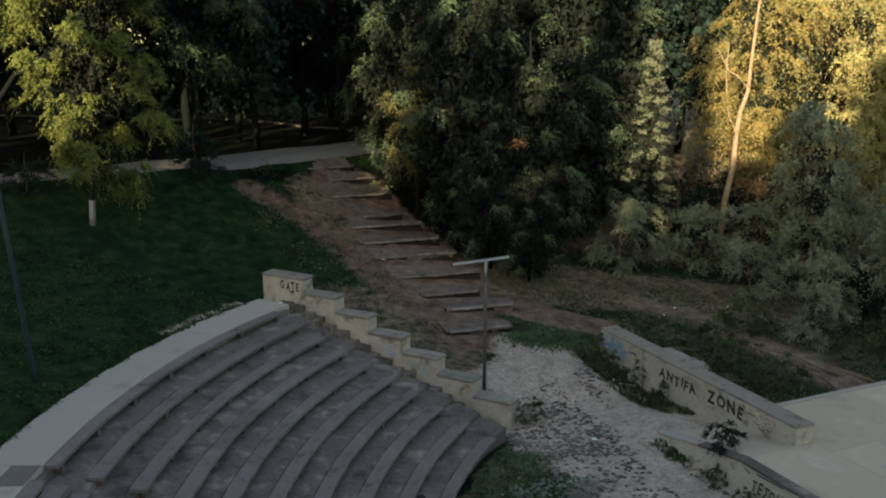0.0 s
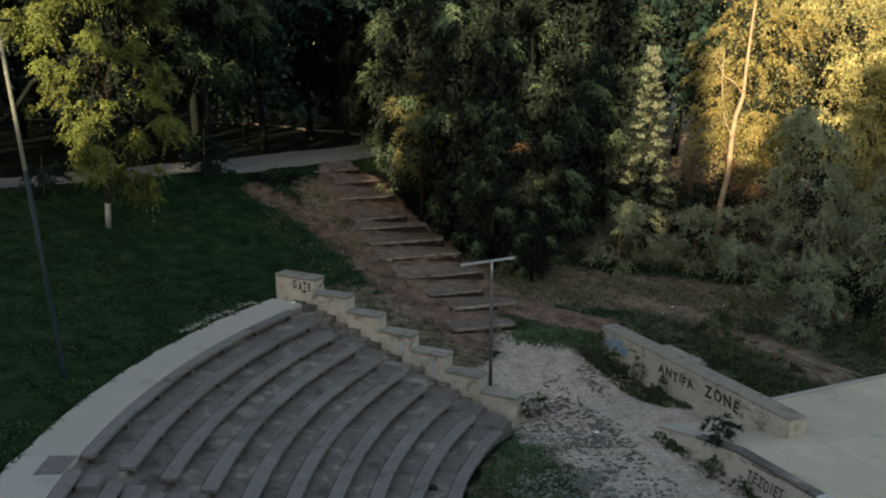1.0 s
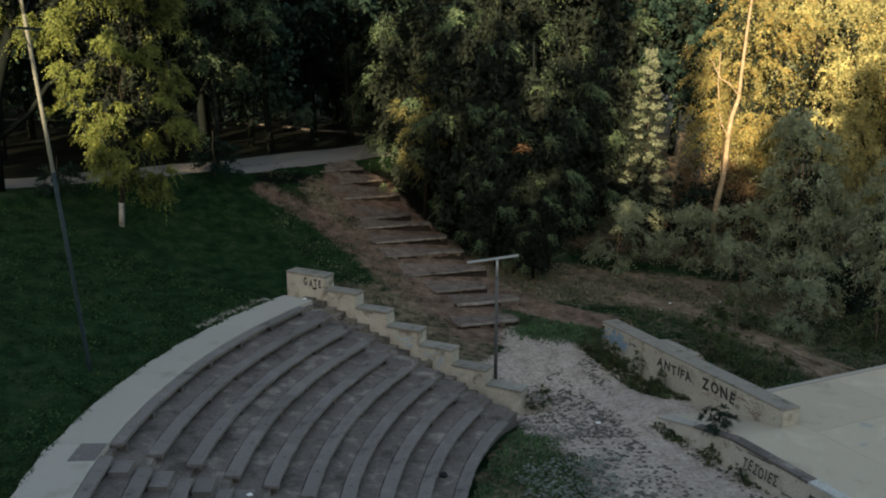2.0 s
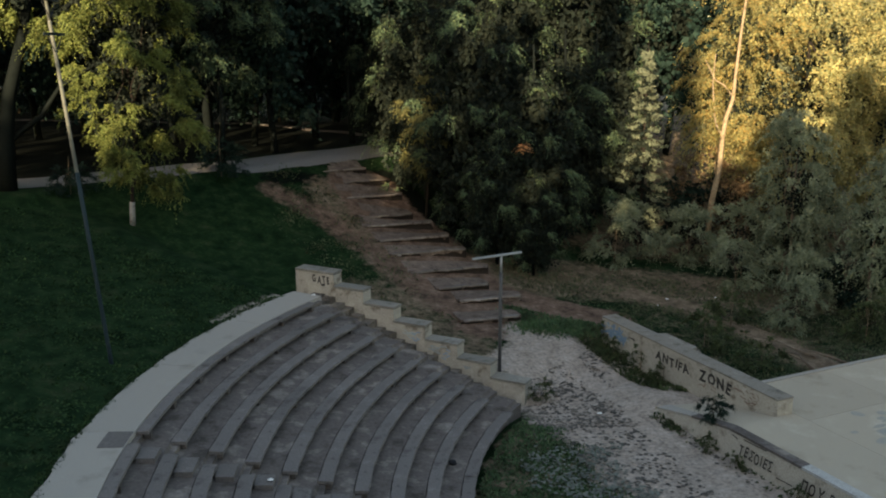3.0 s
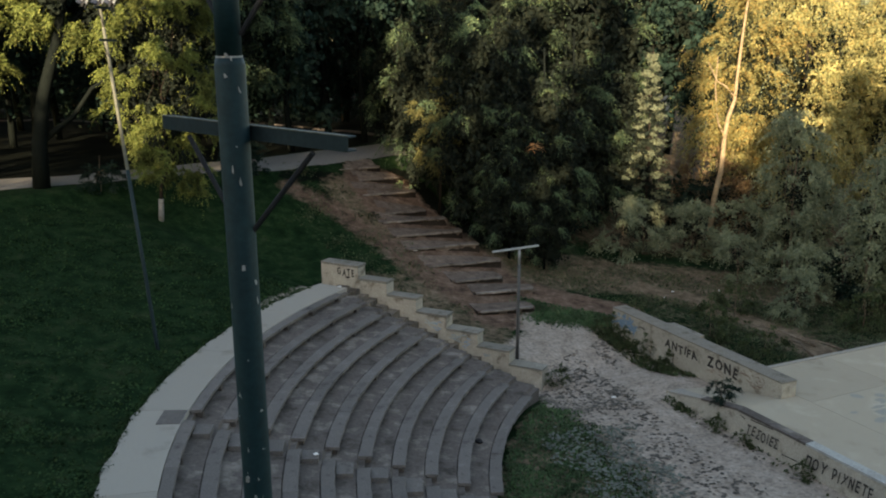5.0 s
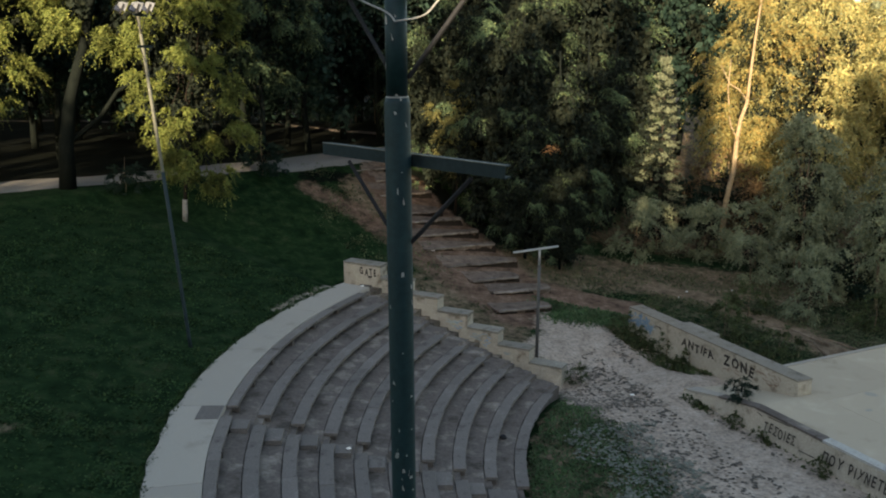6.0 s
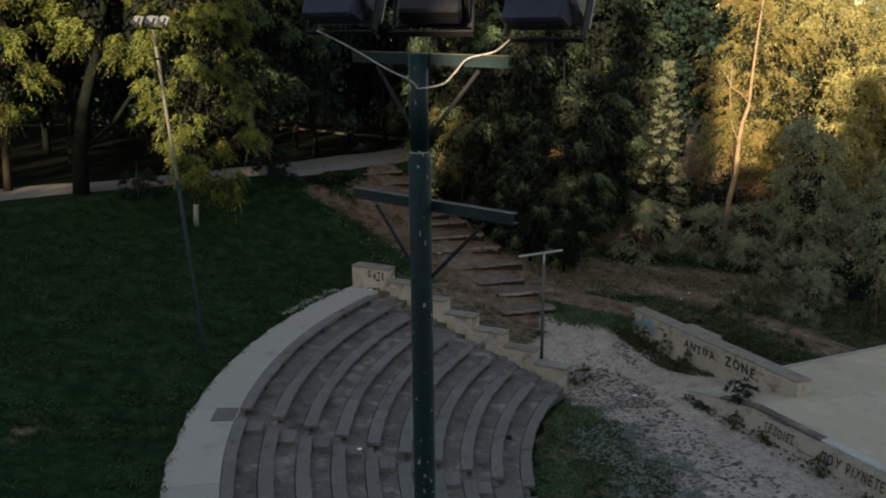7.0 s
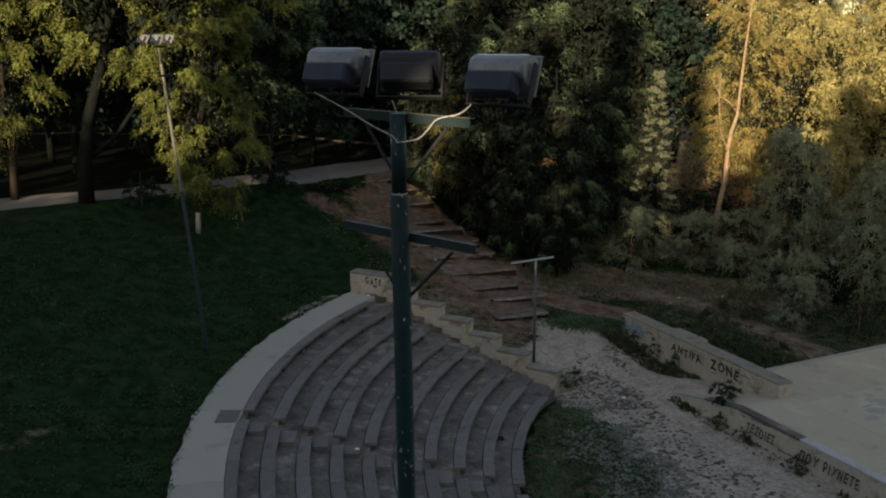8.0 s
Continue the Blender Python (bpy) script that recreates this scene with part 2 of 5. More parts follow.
def box(bm, x0, x1, y0, y1, z0, z1, bevel=0.0, m=None, jag=0.0, rng=None):
    """A box, its edges bevelled and its corners a little off where jag is given."""
    made = bmesh.ops.create_cube(bm, size=1.0)["verts"]
    for v in made:
        v.co = Vector((x0 + (v.co.x + 0.5) * (x1 - x0), y0 + (v.co.y + 0.5) * (y1 - y0), z0 + (v.co.z + 0.5) * (z1 - z0)))
        if jag:
            v.co += Vector((rng.uniform(-jag, jag), rng.uniform(-jag, jag), rng.uniform(-jag, jag)))
        if m:
            v.co = m @ v.co
    if bevel:
        edges = list({e for v in made for e in v.link_edges})
        bmesh.ops.bevel(bm, geom=edges, offset=bevel, segments=1, affect="EDGES")
    return bm


def tube(bm, points, radii, sides=10, cap=True):
    """A round tube along points, with a radius at each."""
    points = [Vector(p) for p in points]
    rings = []
    for i, p in enumerate(points):
        way = (points[min(i + 1, len(points) - 1)] - points[max(i - 1, 0)]).normalized()
        side = way.cross(Vector((0.3, 0.9, 0.1)) if abs(way.y) < 0.9 else Vector((1, 0, 0))).normalized()
        up = way.cross(side)
        rings.append([bm.verts.new(p + radii[i] * (math.cos(a) * side + math.sin(a) * up)) for a in (2 * math.pi * k / sides for k in range(sides))])
    for a, b in zip(rings, rings[1:]):
        for k in range(sides):
            bm.faces.new((a[k], a[(k + 1) % sides], b[(k + 1) % sides], b[k]))
    if cap:
        bm.faces.new(rings[0][::-1])
        bm.faces.new(rings[-1])
    return bm


def smoothstep(a, b, x):
    t = np.clip((np.asarray(x, float) - a) / (b - a), 0, 1)
    return t * t * (3 - 2 * t)


def writing(name, text, size, material, parent, m, squeeze=1.0, bold=0.012, wobble=0.0, seed=1):
    """Hand-painted words: built-in font, letter by letter on a slightly uneven line, laid on a surface by the pose m (x along, y up, z out)."""
    rng = random.Random(seed)
    along, out = 0.0, []
    for ch in text:
        if ch == " ":
            along += size * 0.45 * squeeze
            continue
        cu = bpy.data.curves.new(name, "FONT")
        cu.body, cu.size, cu.offset, cu.extrude = ch, size, bold, 0.0
        cu.resolution_u = 2
        tmp = bpy.data.objects.new(name, cu)
        me = bpy.data.meshes.new_from_object(tmp)
        bpy.data.objects.remove(tmp)
        xs = [v.co.x for v in me.vertices] or [0, size * 0.5]
        ys = [v.co.y for v in me.vertices] or [0]
        turn, lift = rng.uniform(-6, 6) * wobble, rng.uniform(-0.06, 0.06) * size * wobble
        local = pose(along + (max(xs) - min(xs)) * squeeze / 2, lift, 0, 0, 0, turn) @ Matrix.Diagonal((squeeze, 1, 1, 1)) @ Matrix.Translation((-(max(xs) + min(xs)) / 2, 0, 0))
        me.transform(m @ local)
        me.materials.clear()
        me.materials.append(material)
        along += (max(xs) - min(xs)) * squeeze + size * 0.14
        ob = new(name, me)
        ob.parent = parent
        out.append(ob)
    return out


# ---- the lie of the land ----
CX, CY = 13.7, 16.3          # the middle of the theatre's circles
ROWS_N, PITCH, RISE = 10, 0.845, 0.261
R_TOP, Z_TOP = 21.75, 2.35   # outer edge and height of the highest bench
R_WALK = 22.9
A_WALL, A_END = 145.0, 222.0
WALL_AT, WALL_WAY, WALL_OUT = np.array((2.0, 24.36)), np.array((-0.877, 0.480)), np.array((0.480, 0.877))
ST_AT, ST_U, ST_V = np.array((8.86, 20.75)), np.array((0.912, 0.410)), np.array((0.410, -0.912))


def stage_point(a, b):
    return ST_AT + a * ST_U + b * ST_V


def polar(x, y):
    return np.hypot(x - CX, y - CY), np.degrees(np.arctan2(y - CY, x - CX)) % 360


def land(x, y):
    """Height of the ground: a bank under the upper road, the valley floor, the mound behind the theatre."""
    x, y = np.asarray(x, float), np.asarray(y, float)
    s = (x + 11.2) * 0.714 - (y - 39.2) * 0.70
    drop = np.interp(s, [0, 1.4, 5.25, 10.35, 12, 14, 18, 24], [0, 0.75, 2.45, 3.65, 4.05, 4.5, 4.9, 5.25])
    z = np.where(s < 0, 5.08 + 0.02 * np.minimum(-s, 40), 5.08 - drop)
    r, a = polar(x, y)
    mound = 2.33 + 0.2 * np.maximum(r - R_WALK, 0)
    mound = np.minimum(mound, 5.1)
    w = smoothstep(147.5, 151, a) * (1 - smoothstep(235, 262, a)) * smoothstep(13.0, 14.0, r)
    z = np.where(w > 0, z + (np.maximum(mound, z) - z) * w, z)
    inside = (r < R_WALK - 0.25) & (a > 142.5) & (a < 236) & (r > 13.5)
    stair = Z_TOP - 0.75 - np.maximum(R_TOP - r, 0) / PITCH * RISE
    wall_side = (x - WALL_AT[0]) * WALL_OUT[0] + (y - WALL_AT[1]) * WALL_OUT[1]
    z = np.where(inside & (wall_side < 0.25), np.minimum(z, stair), z)
    bowl = smoothstep(15.8, 13.4, r) * (1 - smoothstep(25.0, 28.0, y))
    z = z * (1 - bowl) + bowl * (-0.34 + 0.16 * smoothstep(13.6, 9.5, r))
    dx, dy = x - 2.3, y - 23.7
    z = z - 0.2 * np.exp(-(dx * dx + dy * dy) / 1.2)
    dx, dy = x - 6.3, y - 23.6
    z = z + 0.30 * np.exp(-(dx * dx + dy * dy) / 2.6)
    z = z + 0.05 * np.sin(x * 0.9 + 1.3 * np.sin(y * 0.5)) * np.sin(y * 0.8 + 0.4) * smoothstep(24, 26, r + 10 * (a < 146))
    return z


def land_at(x, y):
    return float(land(x, y))


def near_line(x, y, pts):
    """Distance to a broken line."""
    best = np.full(np.shape(x), 1e9)
    for (ax, ay), (bx, by) in zip(pts, pts[1:]):
        t = np.clip(((x - ax) * (bx - ax) + (y - ay) * (by - ay)) / ((bx - ax) ** 2 + (by - ay) ** 2), 0, 1)
        best = np.minimum(best, np.hypot(x - ax - t * (bx - ax), y - ay - t * (by - ay)))
    return best


def ground_material():
    m, nt, b = stuff_nodes("ground", 1.0)
    b.inputs["Specular IOR Level"].default_value = 0.05
    fine, mid, broad = noise_node(nt, 9, 6, 0.7), noise_node(nt, 1.7, 5, 0.65), noise_node(nt, 0.35, 4)
    grass = ramp_node(nt, mid, [(0.3, (0.004, 0.013, 0.005)), (0.46, (0.008, 0.023, 0.009)), (0.56, (0.014, 0.034, 0.013)), (0.72, (0.031, 0.043, 0.021))])
    earth = ramp_node(nt, mid, [(0.3, (0.056, 0.039, 0.030)), (0.5, (0.143, 0.095, 0.070)), (0.7, (0.228, 0.165, 0.127))])
    brown = ramp_node(nt, mid, [(0.28, (0.07, 0.055, 0.037)), (0.5, (0.165, 0.124, 0.086)), (0.72, (0.26, 0.20, 0.143))])
    pale = ramp_node(nt, mid, [(0.28, (0.28, 0.232, 0.192)), (0.5, (0.362, 0.304, 0.255)), (0.72, (0.435, 0.372, 0.318))])
    specks = ramp_node(nt, noise_node(nt, 6.5, 3, 0.6), [(0.36, (0.76, 0.77, 0.78)), (0.48, (1.0, 1.0, 1.0)), (0.7, (1.08, 1.07, 1.07))])
    pale = mix_node(nt, 1.0, pale, specks, "MULTIPLY")
    c = grass
    for key, colour in (("floor_shade", (0.004, 0.006, 0.0045)), ("brown", brown), ("earth", earth), ("pale", pale)):
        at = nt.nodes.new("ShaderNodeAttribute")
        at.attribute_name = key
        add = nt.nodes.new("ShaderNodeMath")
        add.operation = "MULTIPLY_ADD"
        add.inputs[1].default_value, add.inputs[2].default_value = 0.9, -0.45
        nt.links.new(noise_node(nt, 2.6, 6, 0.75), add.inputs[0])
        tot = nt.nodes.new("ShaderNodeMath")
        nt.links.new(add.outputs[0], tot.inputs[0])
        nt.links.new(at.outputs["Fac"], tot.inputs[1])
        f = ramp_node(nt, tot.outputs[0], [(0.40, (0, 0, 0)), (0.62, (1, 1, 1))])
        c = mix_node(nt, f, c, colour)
    g = ramp_node(nt, fine, [(0.3, (0.62, 0.62, 0.62)), (0.7, (1.25, 1.25, 1.25))])
    c = mix_node(nt, 1.0, c, g, "MULTIPLY")
    nt.links.new(c, b.inputs["Base Color"])
    bump_node(nt, b, fine, 0.6, 0.035)
    return m


def spaced(lo, hi, step, far):
    out = list(np.arange(lo, hi + 0.01, step))
    d, a, b = step, lo, hi
    while b < far:
        d *= 1.35
        a, b = a - d, b + d
        out = [a] + out + [b]
    return np.array(out)


gx, gy = spaced(-30, 30, 0.4, 900), spaced(-8, 60, 0.4, 900)
GX, GY = np.meshgrid(gx, gy)
GZ = land(GX, GY)
nx, ny = len(gx), len(gy)
idx = np.arange(nx * ny).reshape(ny, nx)
ground = new("ground", raw_mesh("ground", np.c_[GX.ravel(), GY.ravel(), GZ.ravel()], np.c_[idx[:-1, :-1].ravel(), idx[:-1, 1:].ravel(), idx[1:, 1:].ravel(), idx[1:, :-1].ravel()], ground_material(), True))
tagged(ground, "grassy park ground with worn earth and pale gravel paths", "ground", kind="structure")
fx, fy = GX.ravel(), GY.ravel()
gr, ga = polar(fx, fy)


def turf_edge(y):
    """How far the patchy grass of the theatre floor reaches towards the path."""
    return np.interp(y, [10, 15.9, 19.7, 20.7, 22.0, 23.4, 24.2], [4.4, 3.8, 3.2, 2.7, 2.8, 1.6, -1.0]) + 0.35 * np.sin(1.9 * y) + 0.2 * np.sin(4.3 * y + 1.0)


masks = {
    # near-black ground: shade under the wood and on the verge put into colour
    "floor_shade": np.maximum.reduce([
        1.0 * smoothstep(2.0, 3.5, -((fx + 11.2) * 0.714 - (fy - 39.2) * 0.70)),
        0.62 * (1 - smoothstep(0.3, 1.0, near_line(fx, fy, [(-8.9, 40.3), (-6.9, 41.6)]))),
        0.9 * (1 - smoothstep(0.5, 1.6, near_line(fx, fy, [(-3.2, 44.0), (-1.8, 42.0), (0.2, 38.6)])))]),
    "earth": np.maximum.reduce([
        0.62 * (1 - smoothstep(0.3, 1.7, near_line(fx, fy, [(-8.5, 39.3), (-6.0, 38.4), (-3.6, 35.6), (-1.7, 32.8), (-0.4, 31.2)]))),
        0.85 * (1 - smoothstep(1.2, 2.8, near_line(fx, fy, [(-4.4, 42.4), (-1.5, 37.5), (0.6, 33.0), (1.5, 30.4)]))),
        1 - smoothstep(0.5, 1.6, near_line(fx, fy, [(1.5, 33.3), (4.0, 32.2), (6.2, 31.4)]))]),
    "brown": np.maximum.reduce([
        0.44 * (1 - smoothstep(0.2, 0.9, near_line(fx, fy, [(-12.9, 12.6), (-12.3, 13.9)]))),
        0.5 * (gr < 13.9) * (fx < turf_edge(fy) + 0.5),
        0.42 * smoothstep(5.5, 8.0, fx) * smoothstep(24.5, 27.5, fy) * (1 - smoothstep(36, 40, fy)),
        0.66 * (1 - smoothstep(0.4, 1.4, near_line(fx, fy, [tuple(stage_point(-0.4, b)) for b in (-8.8, -2.5)]))),
        0.60 * (1 - smoothstep(1.5, 4.2, near_line(fx, fy, [(2.0, 35.5), (8.0, 36.0), (15, 35.0)]))),
        0.7 * (1 - smoothstep(0.5, 1.8, near_line(fx, fy, [(7.9, 34.4), (9.9, 33.2), (11.2, 31.0), (12.3, 29.3), (13.0, 27.0), (13.8, 25.4)]))),
        0.62 * smoothstep(36, 42, fy) * smoothstep(-4, 4, fx),
        0.55 * (1 - smoothstep(1.0, 3.0, near_line(fx, fy, [(-3.5, 31.0), (0.0, 27.8)]))),
        0.6 * (1 - smoothstep(1.0, 2.8, near_line(fx, fy, [(-5.6, 40.8), (-2.8, 35.8), (-0.8, 31.8)])))]),
    "pale": np.maximum.reduce([
        (0.06 + 0.62 * smoothstep(-0.9, 0.7, fx - turf_edge(fy))) * (gr < 13.6) * (fx > -2) * (fx < 9),
        0.68 * (1 - smoothstep(0.4, 2.0, near_line(fx, fy, [(2.6, 29.6), (3.2, 28.6), (4.0, 27.0)]))),
        0.72 * (1 - smoothstep(0.3, 1.1, near_line(fx, fy, [tuple(stage_point(-2.4, b)) for b in (-2.6, 6.0, 12.0)]))),
        1.0 * (1 - smoothstep(0.3, 2.3, near_line(fx, fy, [(3.0, 28.9), (4.3, 26.1), (5.4, 22.7), (6.0, 20.4), (6.8, 18.0), (7.9, 15.8), (9.5, 11)]))),
        0.75 * (1 - smoothstep(1.2, 3.4, near_line(fx, fy, [(3.0, 26.4), (4.3, 23.2), (5.6, 19.0), (6.4, 15.6), (7.5, 10)]))),
        0.95 * (1 - smoothstep(0.5, 1.3, near_line(fx, fy, [(5.2, 24.6), (6.6, 23.6), (7.6, 22.9)]))),
        0.6 * (1 - smoothstep(0.2, 0.9, np.abs(gr - R_WALK))) * ((ga > 149) & (ga < 160))]),
}
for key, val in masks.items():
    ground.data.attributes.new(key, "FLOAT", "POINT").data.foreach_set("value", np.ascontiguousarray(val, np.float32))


def ribbon(name, line, width, z_up, material, label, category, ragged=0.0, seed=3):
    """A path laid along a line on the ground, with slightly ragged edges."""
    rng = random.Random(seed)
    pts = []
    for (ax, ay), (bx, by) in zip(line, line[1:]):
        n = max(2, int(math.hypot(bx - ax, by - ay) / 0.5))
        pts += [(ax + (bx - ax) * i / n, ay + (by - ay) * i / n) for i in range(n)]
    bm = bmesh.new()
    rows = []
    for i, p in enumerate(pts):
        q, o = pts[min(i + 1, len(pts) - 1)], pts[max(i - 1, 0)]
        d = Vector((q[0] - o[0], q[1] - o[1])).normalized()
        row = []
        for k in range(7):
            off = (k / 6 - 0.5) * width + (rng.uniform(-ragged, ragged) if k in (0, 6) else 0)
            x, y = p[0] - d.y * off, p[1] + d.x * off
            row.append(bm.verts.new((x, y, land_at(x, y) + (z_up if 0 < k < 6 else -0.06))))
        rows.append(row)
    for a, b in zip(rows, rows[1:]):
        for k in range(6):
            bm.faces.new((a[k], b[k], b[k + 1], a[k + 1])[::-1])
    ob = part(name, bm, material, None, "", True)
    return tagged(ob, label, category, kind="structure")


ribbon("road", [(-60, 14), (-34, 26.5), (-22, 33.4), (-15.5, 37.4), (-10.0, 41.8), (-5.0, 47.0), (2, 53), (12, 60)], 3.4, 0.05, M_ROAD, "pale concrete park road on the bank above the lawn", "road", 0.12)
ribbon("road_far", [(-60, 56), (-30, 60), (-13, 59.6), (-6, 54.8), (-2, 51)], 0.8, 0.05, M_TERRACE, "narrow worn footpath under dark trees", "path", 0.12, 5)


# ---- the theatre ----
def wall_angle(r):
    """Angle at which the circle of radius r meets the stepped wall's face."""
    f = WALL_AT - (CX, CY)
    bq = float(f @ WALL_WAY)
    t = -bq + math.sqrt(bq * bq - float(f @ f) + r * r)
    p = f + t * WALL_WAY
    return math.degrees(math.atan2(p[1], p[0])) % 360


def at_polar(r, deg, z):
    return (CX + r * math.cos(radians(deg)), CY + r * math.sin(radians(deg)), z)


def revolve(bm, profile, a0, a1, step=1.0, jag=None):
    """Sweeps an open or closed profile of (r, z) round the theatre's middle; a0 may be a function of r."""
    n = max(1, int(round((a1 - (a0(profile[0][0]) if callable(a0) else a0)) / step)))
    rings = []
    for i in range(n + 1):
        ring = []
        for r, z in profile:
            s = a0(r) if callable(a0) else a0
            ring.append(bm.verts.new(at_polar(r + (jag(i) if jag else 0), s + (a1 - s) * i / n, z)))
        rings.append(ring)
    return rings


def skin(bm, rings, closed=True):
    m = len(rings[0])
    for a, b in zip(rings, rings[1:]):
        for k in range(m if closed else m - 1):
            bm.faces.new((a[k], a[(k + 1) % m], b[(k + 1) % m], b[k]))
    if closed:
        bm.faces.new(rings[0][::-1])
        bm.faces.new(rings[-1])
    return bm


profile = [(R_WALK - 0.1, Z_TOP - 0.10)]
for k in range(ROWS_N):  # worn treads fall gently from under one bench to the back of the next
    ro, zt = R_TOP - PITCH * k, Z_TOP - RISE * k
    profile += [(ro - 0.03, zt - (0.02 if k else 0.10)), (ro - 0.08, zt - 0.10), (ro - 0.23, zt - 0.10), (ro - 0.23, zt - 0.235 if k < ROWS_N - 1 else -0.7)]
bm = bmesh.new()
rings = revolve(bm, profile, lambda r: wall_angle(r) + math.degrees(0.85 / r), A_END, 1.0)
skin(bm, rings, False)
skirt = [bm.verts.new((*v.co.xy, v.co.z - 0.7)) for v in rings[0]]
for a, b, c, d in zip(rings[0], rings[0][1:], skirt[1:], skirt):
    bm.faces.new((a, b, c, d))
bmesh.ops.recalc_face_normals(bm, faces=bm.faces)
terrace = tagged(part("terrace", bm, M_TERRACE), "worn dark concrete seating terraces of a small theatre", "terrace", kind="structure")

# the paved walk round the top, in long slabs
rng = random.Random(11)
walkway = thing("walkway", "pale concrete walk round the top of the seating", "walkway", kind="structure")
edges = [A_WALL + 4.3, 158.5, 169.0, 180.1, 191, 203, A_END + 8]
for a, b in zip(edges, edges[1:]):
    bm = bmesh.new()
    n = int((b - a) / 0.5)
    rings = []
    for i in range(n + 1):
        deg = a + 0.02 + (b - a - 0.04) * i / n
        out = R_WALK + rng.uniform(-0.008, 0.008) + 0.10 * noise.noise(Vector((deg * 0.45, 0, 0)))
        rings.append([bm.verts.new(at_polar(*p)) for p in ((R_TOP - 0.10, deg, Z_TOP - 0.3), (out, deg, Z_TOP - 0.3), (out, deg, Z_TOP + 0.02), (R_TOP - 0.10, deg, Z_TOP + 0.02))])
    skin(bm, rings)
    bmesh.ops.recalc_face_normals(bm, faces=bm.faces)
    part("paving_slab", bm, M_WALK, walkway)
bm = bmesh.new()
skin(bm, revolve(bm, [(R_TOP - 0.08, Z_TOP - 0.1), (R_TOP + 0.5, Z_TOP - 0.1), (R_TOP + 0.5, Z_TOP + 0.032), (R_TOP - 0.08, Z_TOP + 0.032)], 180.15, 182.3, 0.5))
bmesh.ops.recalc_face_normals(bm, faces=bm.faces)
part("aisle_slab", bm, M_SEAT, walkway, "darker square slab at the head of the aisle")

# benches: thin slabs on short piers, row by row, on both sides of the aisle
AISLE = 0.62
rng = random.Random(5)
for k in range(ROWS_N):
    ro, zt = R_TOP - PITCH * k, Z_TOP - RISE * k
    wide_k = 0.34
    ro -= 0.11 if k == 0 else 0.06
    if k == 0:
        wide_k = 0.29
    rm = ro - 0.2
    lo = wall_angle(rm) + math.degrees((1.45 + 0.045 * k) / rm)
    hi = 180.0
    for a0, a1 in ((lo, hi), (hi + math.degrees(AISLE / rm), A_END - 1.0)):
        row = thing("seat_row", "long curved grey concrete bench on short piers", "bench", at_polar(rm, (a0 + a1) / 2, zt - 0.36), "rows of theatre benches")
        base = Vector(row.location)
        count = max(2, int(round(radians(a1 - a0) * rm / 2.3)))
        for i in range(count):
            s0, s1 = a0 + (a1 - a0) * i / count, a0 + (a1 - a0) * (i + 1) / count
            s0, s1 = s0 + 0.012, s1 - 0.012
            sag, tip = rng.uniform(-0.008, 0.008), rng.uniform(-0.008, 0.008)
            wide = wide_k + rng.uniform(-0.012, 0.012)
            bm = bmesh.new()
            prof = [(ro, zt - 0.085 + sag), (ro - wide, zt - 0.085 + tip), (ro - wide - 0.004, zt - 0.012 + tip), (ro - wide + 0.014, zt + tip), (ro - 0.012, zt + sag), (ro, zt - 0.012 + sag)]
            rings = revolve(bm, prof, s0, s1, 0.7)
            for ring in rings:
                lift, back, fore = rng.uniform(-0.006, 0.006), rng.uniform(-0.012, 0.012), rng.uniform(-0.018, 0.012)
                for q, v in enumerate(ring):
                    way = Vector((v.co.x - CX, v.co.y - CY, 0)).normalized()
                    v.co += way * (back if q in (0, 4, 5) else fore) + Vector((0, 0, lift))
            skin(bm, rings)
            bmesh.ops.recalc_face_normals(bm, faces=bm.faces)
            bmesh.ops.translate(bm, verts=bm.verts, vec=-base)
            part("bench_slab", bm, M_SEAT, row)
        count = max(2, int(radians(a1 - a0) * rm / 1.6))
        if k < 9:
            for i in range(count + 1):
                deg = a0 + 0.5 + (a1 - a0 - 1.0) * i / count
                bm = bmesh.new()
                m = Matrix.Translation(Vector(at_polar(ro - 0.20, deg, zt - 0.30)) - base) @ pose(0, 0, 0, 0, 0, deg)
                box(bm, -0.1, 0.12, -0.07, 0.07, 0, 0.217, 0.0, m, 0.006, rng)
                part("pier", bm, M_PIER, row)

# half steps in the aisle
aisle = thing("aisle_stairs", "rough grey concrete aisle steps between the benches", "steps", at_polar(17.5, 180.9, 0.5))
base = Vector(aisle.location)
for k in range(ROWS_N - 1):
    ro, zt = R_TOP - PITCH * k - 0.40, Z_TOP - RISE * k
    rm = ro - 0.2
    bm = bmesh.new()
    a0 = 180.0 + math.degrees(AISLE * rng.uniform(0.55, 0.9) / rm)
    rings = revolve(bm, [(ro - 0.01, zt - 0.34), (ro - 0.42, zt - 0.34), (ro - 0.42, zt - 0.14), (ro - 0.01, zt - 0.13)], a0, a0 + math.degrees(rng.uniform(0.5, 0.75) / rm), 1.0)
    skin(bm, rings)
    bmesh.ops.recalc_face_normals(bm, faces=bm.faces)
    bmesh.ops.translate(bm, verts=bm.verts, vec=-base)
    part("step", bm, M_SEAT, aisle)

